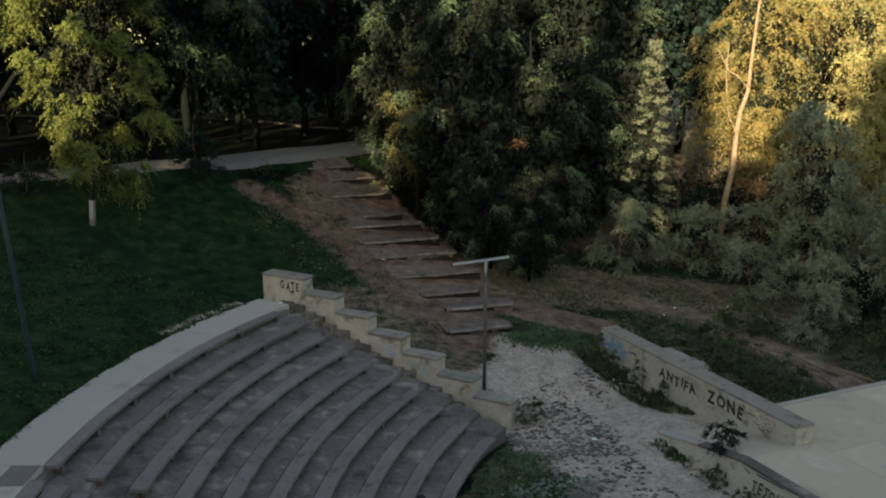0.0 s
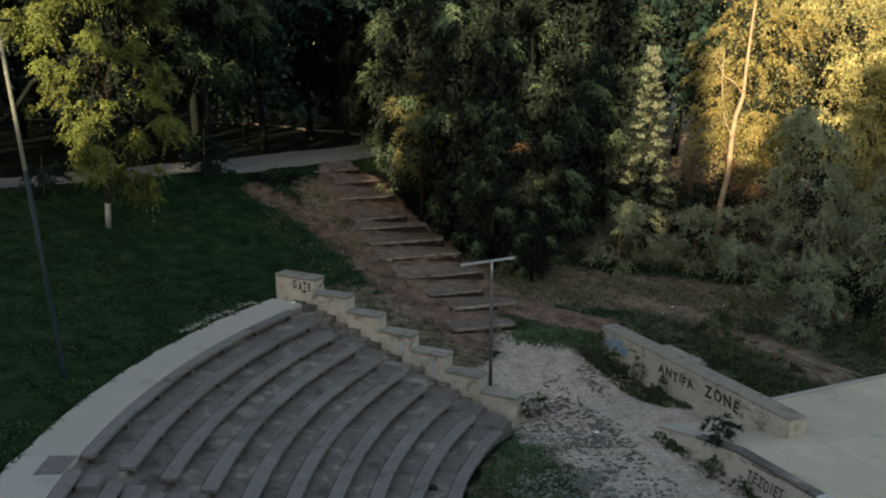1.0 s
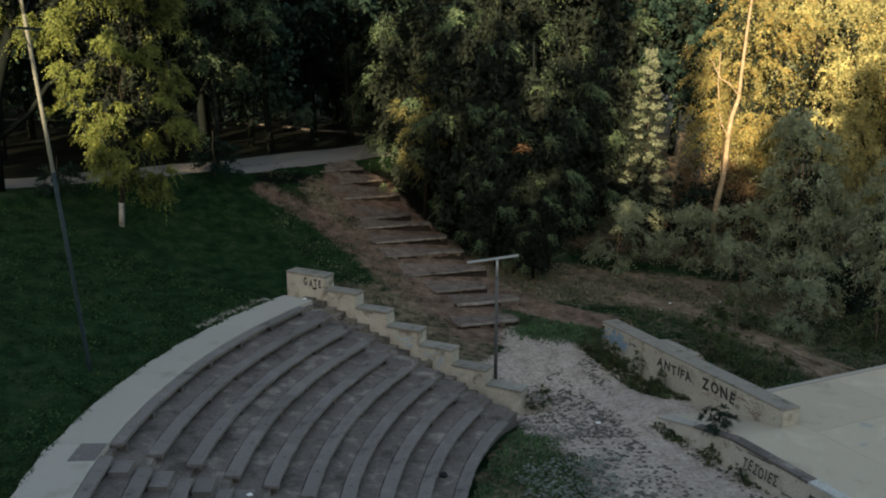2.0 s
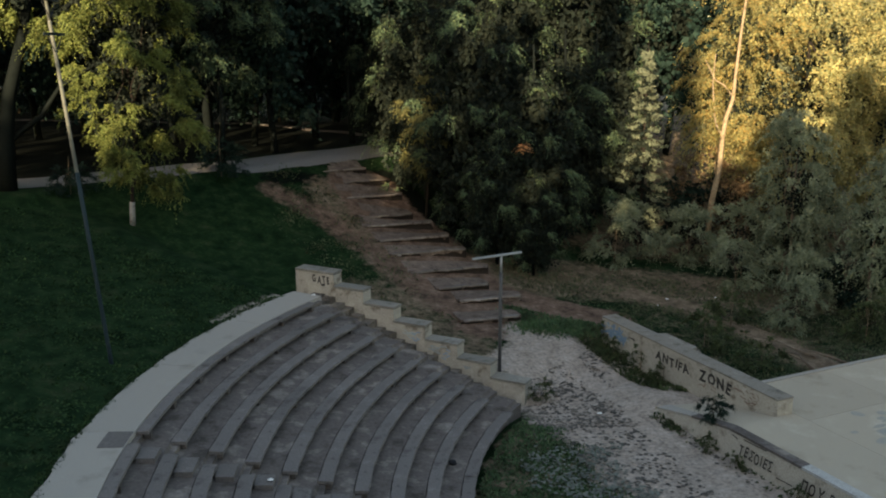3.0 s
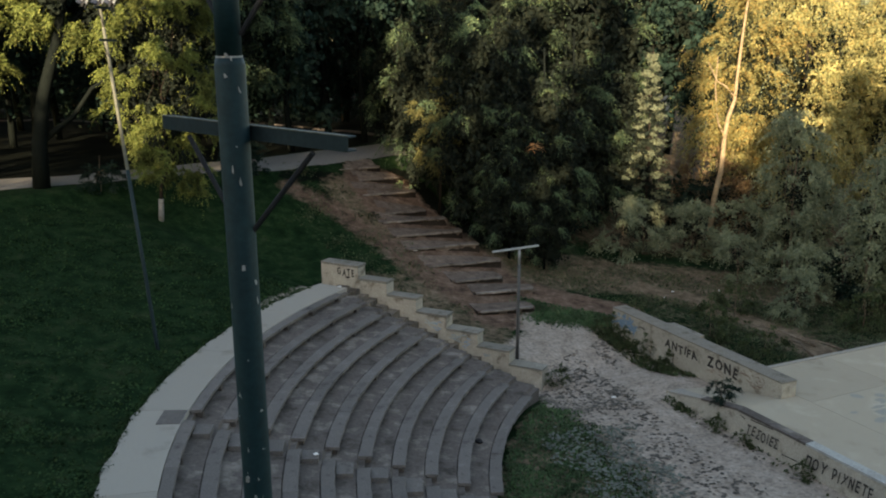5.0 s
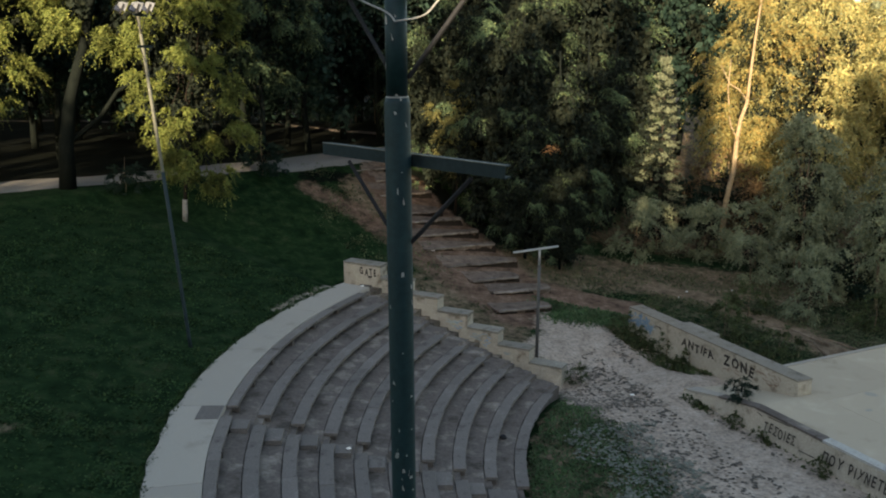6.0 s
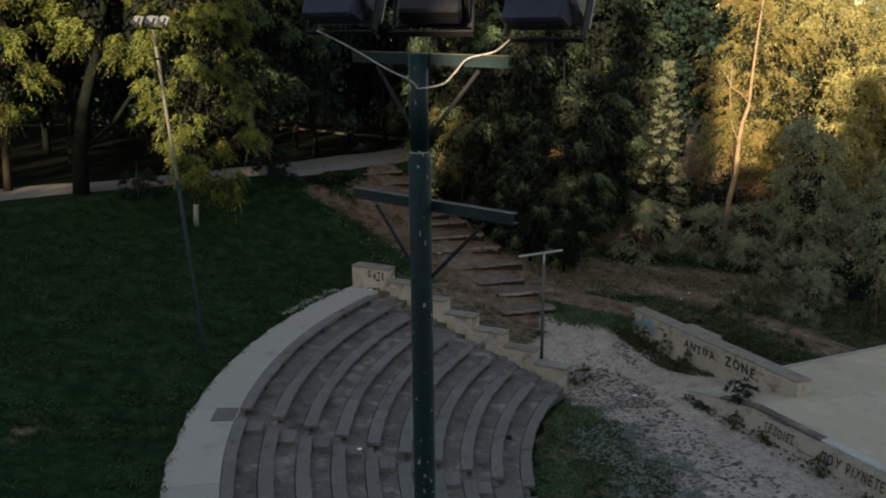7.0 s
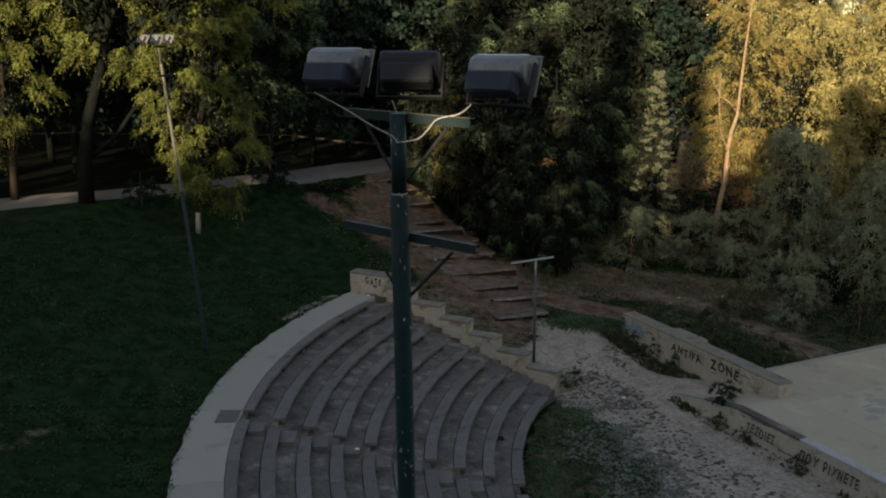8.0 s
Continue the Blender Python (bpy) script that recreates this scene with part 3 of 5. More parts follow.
# crumbled stair between the benches and the stepped wall
stair = thing("side_stairs", "crumbled ochre stone stair beside the stepped wall", "steps", (*(WALL_AT - 0.7 * WALL_OUT), 0))
base = Vector(stair.location)
turn = math.degrees(math.atan2(WALL_WAY[1], WALL_WAY[0]))
R_FOOT = float(np.hypot(*(WALL_AT - (CX, CY))))
for k in range(-1, ROWS_N):
    for half_step in (0, 1):
        z = Z_TOP - RISE * k - 0.47 - 0.06 * max(k, 0) + (0.13 if half_step == 0 else 0.0)
        if k == -1:
            z = min(z, Z_TOP - 0.02)
        r_in = R_TOP - PITCH * k - 0.14 - PITCH * (half_step + 1) / 2
        p = WALL_AT + WALL_WAY * (r_in - R_FOOT)
        m = Matrix.Translation(Vector((p[0], p[1], z)) - base) @ pose(0, 0, 0, 0, 0, turn)
        if r_in < R_FOOT - 0.55:
            continue
        cuts = [0.03]
        while cuts[-1] < 0.7:
            cuts.append(cuts[-1] + rng.uniform(0.22, 0.55))
        cuts[-1] = 0.95 + rng.uniform(-0.08, 0.15)
        for c0, c1 in zip(cuts, cuts[1:]):
            bm = bmesh.new()
            box(bm, rng.uniform(-0.05, 0.07), PITCH / 2 + 0.08, c0 + 0.006, c1 - 0.006, -0.45, rng.uniform(-0.05, 0.03), 0.03, m, 0.035, rng)
            part("step_stone", bm, M_RUBBLE if c0 < 0.9 or rng.random() < 0.4 else M_TERRACE, stair)

# stepped boundary wall: seven blocks with coping slabs
stepped = thing("stepped_wall", "cream block wall stepping down beside the seating, sprayed with graffiti", "wall", (*WALL_AT, 0), kind="structure")
mw = pose(0, 0, 0, 0, 0, turn)   # x along the wall uphill, -y away from the seats
for i in range(7):
    top = 0.24 + 0.469 * i
    x0, x1 = 1.243 * i, 1.243 * (i + 1) + (0.42 if i == 6 else 0)
    low = land_at(*(WALL_AT + WALL_WAY * (x0 + 0.6) + 0.3 * WALL_OUT)) - 0.6
    low = min(low, top - 1.1)
    cuts_z = [low, top - 0.56, top - 0.31, top - 0.098]
    for j, (za, zb) in enumerate(zip(cuts_z, cuts_z[1:])):
        n = 2 if j % 2 else 3
        for q in range(n):
            bm = bmesh.new()
            xa, xb = x0 + (x1 - x0) * q / n, x0 + (x1 - x0) * (q + 1) / n
            box(bm, xa + 0.002, xb - 0.002, -0.50, -0.0, za + 0.002, zb - 0.002, 0.006, mw, 0.003, rng)
            part("block", bm, M_PLASTER, stepped)
    bm = bmesh.new()
    box(bm, x0 + 0.02, x1 - 0.02, -0.47, -0.045, top - 0.10, top - 0.055, 0, mw)
    part("mortar_bed", bm, M_JOINT, stepped)
    bm = bmesh.new()
    box(bm, x0 - 0.015, x1 - 0.005, -0.525, 0.03, top - 0.056, top, 0.010, mw, 0.007, rng)
    part("coping", bm, M_COPING, stepped)


def on_wall(x, z, out=0.004):
    """Lays writing on the stepped wall's face, reading downhill."""
    return mw @ pose(x, out, z, 90, 0, 180)


writing("graffiti_letter", "GATE", 0.38, M_BLACKPAINT, stepped, on_wall(8.38, 2.61), 0.58, 0.016, 1.0, 2)
for x, z, w, h, mat in ((8.05, 2.52, 0.3, 0.05, M_BLACKPAINT), (4.75, 1.16, 0.7, 0.34, M_PALEBLUE), (4.3, 1.05, 0.4, 0.3, M_BLUEPAINT), (3.6, 0.68, 0.8, 0.36, M_PALEBLUE), (3.1, 0.62, 0.4, 0.3, M_BLUEPAINT), (2.3, 0.30, 0.4, 0.22, M_PALEBLUE)):
    bm = bmesh.new()
    for s in range(5):
        u0, v0 = rng.uniform(0, w * 0.5), rng.uniform(0, h * 0.7)
        pts = [(u0 + w * 0.5 * t + 0.03 * math.sin(9 * t + s), v0 + h * 0.3 * math.sin(2.2 * t + s)) for t in (0, 0.25, 0.5, 0.75, 1)]
        low_v = [bm.verts.new((a, b, 0)) for a, b in pts]
        top_v = [bm.verts.new((a, b + max(0.03, h * 0.12), 0)) for a, b in pts]
        for q in range(4):
            bm.faces.new((low_v[q], low_v[q + 1], top_v[q + 1], top_v[q]))
    bm.transform(on_wall(x, z, 0.0035))
    part("scrawl", bm, mat, stepped)

# ---- the stage and its walls ----
STAGE_Z = 0.62
stage = thing("stage", "broad pale concrete stage with a ramp at its corner", "stage", (*ST_AT, STAGE_Z), kind="structure")
inv = Matrix.Translation(-Vector(stage.location))


def slab(name, corners, thick, material, parent, label="", shift=inv):
    """A flat slab over corners (a, b, z) of the stage's plan."""
    bm = bmesh.new()
    top = [bm.verts.new((*stage_point(a, b), z)) for a, b, z in corners]
    low = [bm.verts.new((*stage_point(a, b), z - thick)) for a, b, z in corners]
    bm.faces.new(top)
    bm.faces.new(low[::-1])
    for i in range(len(top)):
        j = (i + 1) % len(top)
        bm.faces.new((top[j], top[i], low[i], low[j]))
    bmesh.ops.recalc_face_normals(bm, faces=bm.faces)
    bm.transform(shift)
    return part(name, bm, material, parent, label)


Z = STAGE_Z
for i, (a0, a1) in enumerate(((0.64, 4.2), (4.21, 8.0), (8.01, 14.5))):
    for b0, b1 in ((-2.05, 0.6), (0.61, 5.0), (5.01, 10.0), (10.01, 16.0)):
        slab("stage_slab", [(a0, b0, Z), (a1, b0, Z), (a1, b1, Z), (a0, b1, Z)], 0.9, M_STAGE, stage)
for b0, b1 in ((0.02, 5.0), (5.01, 10.0), (10.01, 16.0)):
    slab("stage_slab", [(-1.44, b0, Z), (0.63, b0, Z), (0.63, b1, Z), (-1.44, b1, Z)], 0.9, M_STAGE, stage)
slab("ramp", [(-1.92, -3.0, 0.12), (-0.01, -2.55, 0.10), (-0.01, 0.01, Z - 0.01), (-1.44, 0.01, Z - 0.01)], 0.5, M_STAGE, stage)
slab("back_kerb", [(0.66, -2.22, Z + 0.03), (14.5, -2.22, Z + 0.03), (14.5, -2.06, Z + 0.03), (0.66, -2.06, Z + 0.03)], 0.9, M_WALK, stage, "pale kerb along the stage edge")
bm = bmesh.new()
for s in range(40):
    a, b = 3.4 + rng.gauss(0, 0.9), 2.0 + rng.gauss(0, 0.5)
    w, h = rng.uniform(0.15, 0.5), rng.uniform(0.08, 0.25)
    p = [bm.verts.new((*stage_point(a + w * math.cos(q * math.pi / 4) * rng.uniform(0.6, 1), b + h * math.sin(q * math.pi / 4) * rng.uniform(0.6, 1)), Z + 0.004 + s * 0.0001)) for q in range(8)]
    bm.faces.new(p)
bmesh.ops.recalc_face_normals(bm, faces=bm.faces)
bm.transform(inv)
part("paint_patch", bm, M_FADEDBLUE, stage, "faded blue paint on the concrete")

front = thing("stage_front_wall", "stained cream retaining wall of the stage with black graffiti", "wall", (*stage_point(-1.7, 3), 0), kind="structure")
inv_f = Matrix.Translation(-Vector(front.location))
bm = bmesh.new()
prof = []
for b, z in ((-2.95, 0.10), (-1.6, 0.36), (0.0, Z), (3.0, Z), (8.0, Z), (16.0, Z)):
    a = -1.74 - (0.18 if b < -2 else 0.0)
    prof.append([bm.verts.new((*stage_point(x, b), y)) for x, y in ((a + 0.3, -0.9), (a - 0.30, -0.9), (a - 0.16, -0.30), (a, z - 0.05), (a + 0.3, z - 0.05))])
skin(bm, prof)
bmesh.ops.recalc_face_normals(bm, faces=bm.faces)
bm.transform(inv_f)
part("wall_body", bm, M_PLASTER, front)
for b0, b1, mat, lab in ((-2.9, -1.55, M_WALK, ""), (-1.54, 0.0, M_TERRACE, ""), (0.01, 1.3, M_TERRACE, ""), (1.31, 2.6, M_TERRACE, ""), (2.61, 4.6, M_WHITECOPE, "whitewashed coping"), (4.61, 6.6, M_WHITECOPE, ""), (6.61, 9, M_WHITECOPE, ""), (9.01, 12, M_WHITECOPE, ""), (12.01, 16, M_WHITECOPE, "")):
    za, zb = float(np.interp(b0, [-2.95, 0], [0.12, Z])), float(np.interp(b1, [-2.95, 0], [0.12, Z]))
    off = 0.16 if b0 < -2 else 0.0
    slab("coping", [(-1.77 - off, b0, za + 0.012), (-1.45, b0, za + 0.012), (-1.45, b1, zb + 0.012), (-1.77, b1, zb + 0.012)], 0.07, mat, front, lab, inv_f)

# words on the battered face
def on_front(b, z):
    p = stage_point(-1.83 - 0.16 * (0.35 - z) / 0.85, b)
    m = Matrix((( ST_V[0], 0, -ST_U[0], p[0]), (ST_V[1], 0, -ST_U[1], p[1]), (0, 1, 0, z), (0, 0, 0, 1)))
    return inv_f @ m @ pose(0, 0, 0.02, -10)


writing("graffiti_letter", "ΤΕΣΟΙΕΣ", 0.38, M_BLACKPAINT, front, on_front(0.55, 0.10), 0.66, 0.008, 1.2, 9)
writing("graffiti_letter", "ΠΟΥ", 0.40, M_BLACKPAINT, front, on_front(2.75, 0.10), 0.72, 0.01, 1.0, 4)
writing("graffiti_letter", "ΡΙΧΝΕΤΕ", 0.40, M_BLACKPAINT, front, on_front(3.65, 0.08), 0.62, 0.01, 1.0, 6)
writing("graffiti_letter", "ΘΑ", 0.44, M_BLACKPAINT, front, on_front(5.75, 0.05), 0.8, 0.012, 1.0, 7)
writing("graffiti_letter", "Σ", 0.40, M_BLACKPAINT, front, on_front(6.75, 0.06), 0.8, 0.012, 1.0, 8)
for b0, z0, long, slant in ((0.62, 0.52, 0.85, 0.03), (0.2, 0.50, 0.22, -0.04), (1.95, 0.03, 0.55, 0.02), (5.15, 0.02, 0.4, 0.0)):
    bar = bmesh.new()
    bar.faces.new([bar.verts.new(p) for p in ((0, 0, 0), (long, slant, 0), (long, slant + 0.028, 0), (0, 0.026, 0))])
    bar.transform(on_front(b0, z0))
    part("scrawl", bar, M_BLACKPAINT, front)

antifa = thing("graffiti_wall", "thick cream wall with a flat grey top, black and blue graffiti", "wall", (*stage_point(0, -4), 0), kind="structure")
inv_a = Matrix.Translation(-Vector(antifa.location))
for b0, b1, z0, z1 in ((-8.65, -6.4, 1.17, 1.16), (-6.395, -4.3, 1.16, 1.155), (-4.295, -2.1, 1.155, 1.15), (-2.095, 0.0, 1.15, 1.13)):
    slab("wall_block", [(0.015, b0, z0 - 0.05), (0.60, b0, z0 - 0.05), (0.60, b1, z1 - 0.05), (0.015, b1, z1 - 0.05)], 1.7, M_PLASTER, antifa, "", inv_a)
    slab("top_slab", [(0.0, b0, z0), (0.62, b0, z0), (0.62, b1, z1), (0.0, b1, z1)], 0.049, M_TOPSLAB, antifa, "", inv_a)
slab("buttress", [(0.605, -6.3, 1.11), (1.0, -6.2, 1.11), (1.0, -4.6, 1.11), (0.605, -4.5, 1.11)], 1.7, M_TOPSLAB, antifa, "", inv_a)


def on_antifa(b, z, out=0.0):
    p = stage_point(0.011 - out, b)
    m = Matrix(((ST_V[0], 0, -ST_U[0], p[0]), (ST_V[1], 0, -ST_U[1], p[1]), (0, 1, 0, z), (0, 0, 0, 1)))
    return inv_a @ m


writing("graffiti_letter", "ANTIFA", 0.42, M_BLACKPAINT, antifa, on_antifa(-5.5, 0.57), 0.95, 0.018, 1.6, 3)
writing("graffiti_letter", "ZONE", 0.50, M_BLACKPAINT, antifa, on_antifa(-3.3, 0.56), 0.85, 0.022, 1.6, 5)
for b, z, w, h, mat, n in ((-8.6, 0.36, 1.9, 0.72, M_BLUEPAINT, 40), (-8.5, 0.40, 2.2, 0.65, M_PALEBLUE, 26), (-6.9, 0.7, 0.5, 0.12, M_BLACKPAINT, 2), (-3.2, 0.32, 1.0, 0.3, M_BROWNPAINT, 13), (-1.6, 0.66, 1.1, 0.42, M_BROWNPAINT, 20)):
    bm = bmesh.new()
    for s in range(n):
        u0, v0 = rng.uniform(0, w * 0.7), rng.uniform(0, h * 0.8)
        th, ln = rng.uniform(0.02, 0.035) * (3.4 if mat is M_BLUEPAINT else 1), rng.uniform(0.2, 0.5)
        bend = rng.uniform(-3, 3)
        pts = [(u0 + ln * 0.6 * math.cos(bend * t + s), v0 + ln * 0.3 * math.sin(bend * t + s)) for t in (0, 0.2, 0.4, 0.6, 0.8, 1)]
        lo_v = [bm.verts.new((a, b2, 0.0003 * s)) for a, b2 in pts]
        hi_v = [bm.verts.new((a + th * 0.5, b2 + th, 0.0003 * s)) for a, b2 in pts]
        for q in range(5):
            bm.faces.new((lo_v[q], lo_v[q + 1], hi_v[q + 1], hi_v[q]))
    bm.transform(on_antifa(b, z, 0.003))
    part("scrawl", bm, mat, antifa)

# ---- steps up the bank ----
hill = thing("hill_stairs", "worn stone slab steps set in red earth up the bank", "steps", (0, 33, land_at(0, 33)))
base = Vector(hill.location)
rng = random.Random(21)
STEPS = [  # left end x, y; length; turn; height of the edge
    (0.35, 29.75, 2.1, 17, 0.24), (0.27, 31.8, 2.4, 15, 0.26), (-0.58, 32.7, 2.0, 20, 0.27), (-1.76, 33.95, 3.3, 19, 0.27),
    (-2.60, 35.40, 3.2, 18, 0.27), (-3.20, 36.75, 3.1, 20, 0.27), (-4.00, 38.30, 3.1, 17, 0.27), (-4.00, 39.50, 2.1, 20, 0.27),
    (-5.15, 40.70, 2.9, 27, 0.27), (-5.35, 42.10, 2.1, 24, 0.27), (-6.5, 42.6, 2.3, 30, 0.2)]
def ragged_bar(length, sections, m):
    """A long low piece: sections(u) gives its outline (depth, height) at each stretch of its length."""
    bm = bmesh.new()
    n = max(3, int(length / 0.22))
    rings = []
    for i in range(n + 1):
        u = length * i / n
        rings.append([bm.verts.new(m @ Vector((u, d, h))) for d, h in sections(u)])
    skin(bm, rings)
    bmesh.ops.recalc_face_normals(bm, faces=bm.faces)
    return bm


for x, y, length, turn_s, high in STEPS:
    spin = pose(0, 0, 0, 0, 0, turn_s)
    z_of = lambda u, d: land_at(*(Vector((x, y, 0)) + spin @ Vector((u, d, 0))).xy)
    z = z_of(length / 2, 0)
    shift = rng.uniform(0, 50)
    wave = lambda u, k, s: s * noise.noise(Vector((u * k + shift, shift, k)))
    u0 = -0.1
    while u0 < length:
        u1 = u0 + rng.uniform(1.3, 2.6)
        if length - u1 < 0.6:
            u1 = length + 0.1
        m = Matrix.Translation(Vector((x, y, z)) - base) @ spin @ Matrix.Translation((u0 + 0.01, 0, 0))
        lift, deep = rng.uniform(-0.03, 0.015), rng.uniform(0.14, 0.28)
        def stone(u, u0=u0, lift=lift, deep=deep):
            nose = wave(u + u0, 2.3, 0.10) + rng.uniform(-0.012, 0.012)
            top_s = high + lift + wave(u + u0, 3.1, 0.03)
            return [(nose, top_s - 0.085), (nose - 0.008, top_s - 0.02), (nose + 0.03, top_s), (nose + deep, top_s - 0.012), (nose + deep, top_s - 0.085)]
        part("step_stone", ragged_bar(u1 - u0 - 0.02, stone, m), M_STEP, hill, "", True)
        u0 = u1
    m = Matrix.Translation(Vector((x - 0, y, 0)) - base) @ spin @ Matrix.Translation((-0.2, 0, 0))
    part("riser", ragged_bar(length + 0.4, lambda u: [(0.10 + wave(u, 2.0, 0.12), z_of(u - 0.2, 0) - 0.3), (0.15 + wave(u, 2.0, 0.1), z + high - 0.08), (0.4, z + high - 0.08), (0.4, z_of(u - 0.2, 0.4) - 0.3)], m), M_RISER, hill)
    part("earth_tread", ragged_bar(length + 0.4, lambda u: [(0.16, z + high - 0.3), (0.16, z + high - 0.02 + wave(u, 1.5, 0.05)), (0.62, max(z + high - 0.02 + wave(u, 1.9, 0.06), z_of(u - 0.2, 0.62))), (1.25, z_of(u - 0.2, 1.25) + 0.012), (1.25, z_of(u - 0.2, 1.25) - 0.4)], m), M_TREAD, hill, "worn earth tread")

# ---- lamp posts ----
def housing(width, depth, high):
    """A floodlight's trough: half-round back, open to +y, ends closed."""
    bm = bmesh.new()
    rings = []
    for x in (-width / 2, -width / 2 + 0.02, width / 2 - 0.02, width / 2):
        shrink = 0.93 if abs(x) == width / 2 else 1.0
        ring = []
        for i in range(9):
            a = math.pi * i / 8
            ring.append(bm.verts.new((x, -depth * 0.62 * math.sin(a) * shrink, high / 2 * math.cos(a) * shrink)))
        ring += [bm.verts.new((x, depth * 0.38, -high / 2 * shrink * 1.12)), bm.verts.new((x, depth * 0.38, high / 2 * shrink * 1.12))]
        rings.append(ring)
    skin(bm, rings)
    bmesh.ops.recalc_face_normals(bm, faces=bm.faces)
    return bm


def floodlight(at, turn_z, tilt, lead, label="grey floodlight with a rounded back and dark gear box", shell=M_LAMPBACK):
    """One floodlight; lead: the white cable from it, in world points."""
    ob = thing("floodlight", label, "floodlight", at, "floodlights on the posts")
    m = pose(0, 0, 0, 0, 0, turn_z) @ pose(0, 0, 0.22, -tilt) @ Matrix.Scale(0.9, 4)
    bm = housing(0.44, 0.24, 0.235)
    bm.transform(m)
    body = part("housing", bm, shell, ob)
    bm = bmesh.new()
    for x0, x1, z0, z1 in ((-0.235, 0.235, 0.135, 0.155), (-0.235, 0.235, -0.155, -0.135), (-0.235, -0.215, -0.135, 0.135), (0.215, 0.235, -0.135, 0.135)):
        box(bm, x0, x1, 0.09, 0.112, z0, z1, 0.003, m)
    part("rim", bm, M_RIM if shell is M_LAMPBACK else M_LAMPSHADED, body)
    bm = bmesh.new()
    box(bm, -0.21, 0.21, 0.096, 0.102, -0.13, 0.13, 0, m)
    glass = part("glass", bm, M_LAMPBOX, body, "dark glass front")
    bm = bmesh.new()
    box(bm, -0.2, 0.18, -0.19, -0.03, -0.215, -0.055, 0.015, m)
    part("gear_box", bm, M_LAMPBOX if shell is M_LAMPBACK else M_LAMPSHADED, ob)
    bm = bmesh.new()
    for x in (-0.25, 0.24):
        box(bm, x, x + 0.012, -0.03, 0.03, -0.24, 0.06, 0, m)
    box(bm, -0.25, 0.252, -0.03, 0.03, -0.262, -0.25, 0, m)
    bracket = part("bracket", bm, M_DARKSTEEL, ob)
    bm = bmesh.new()
    tube(bm, [(0, 0, -0.05), (0, 0, 0.0), (0, 0, 0.04)], [0.018, 0.018, 0.018], 8)
    part("bolt", bm, M_DARKSTEEL, bracket)
    if lead:
        bm = bmesh.new()
        pts = [Vector(p) - Vector(at) for p in lead]
        fine = []
        for i in range(len(pts) - 1):
            p0, p1, p2, p3 = pts[max(i - 1, 0)], pts[i], pts[i + 1], pts[min(i + 2, len(pts) - 1)]
            for s in range(5):
                t = s / 5
                fine.append(0.5 * (2 * p1 + (p2 - p0) * t + (2 * p0 - 5 * p1 + 4 * p2 - p3) * t * t + (3 * p1 - p0 - 3 * p2 + p3) * t ** 3))
        fine.append(pts[-1])
        tube(bm, fine, [0.0048] * len(fine), 6)
        part("cable", bm, M_CABLE, ob, "white cable", True)
    return ob


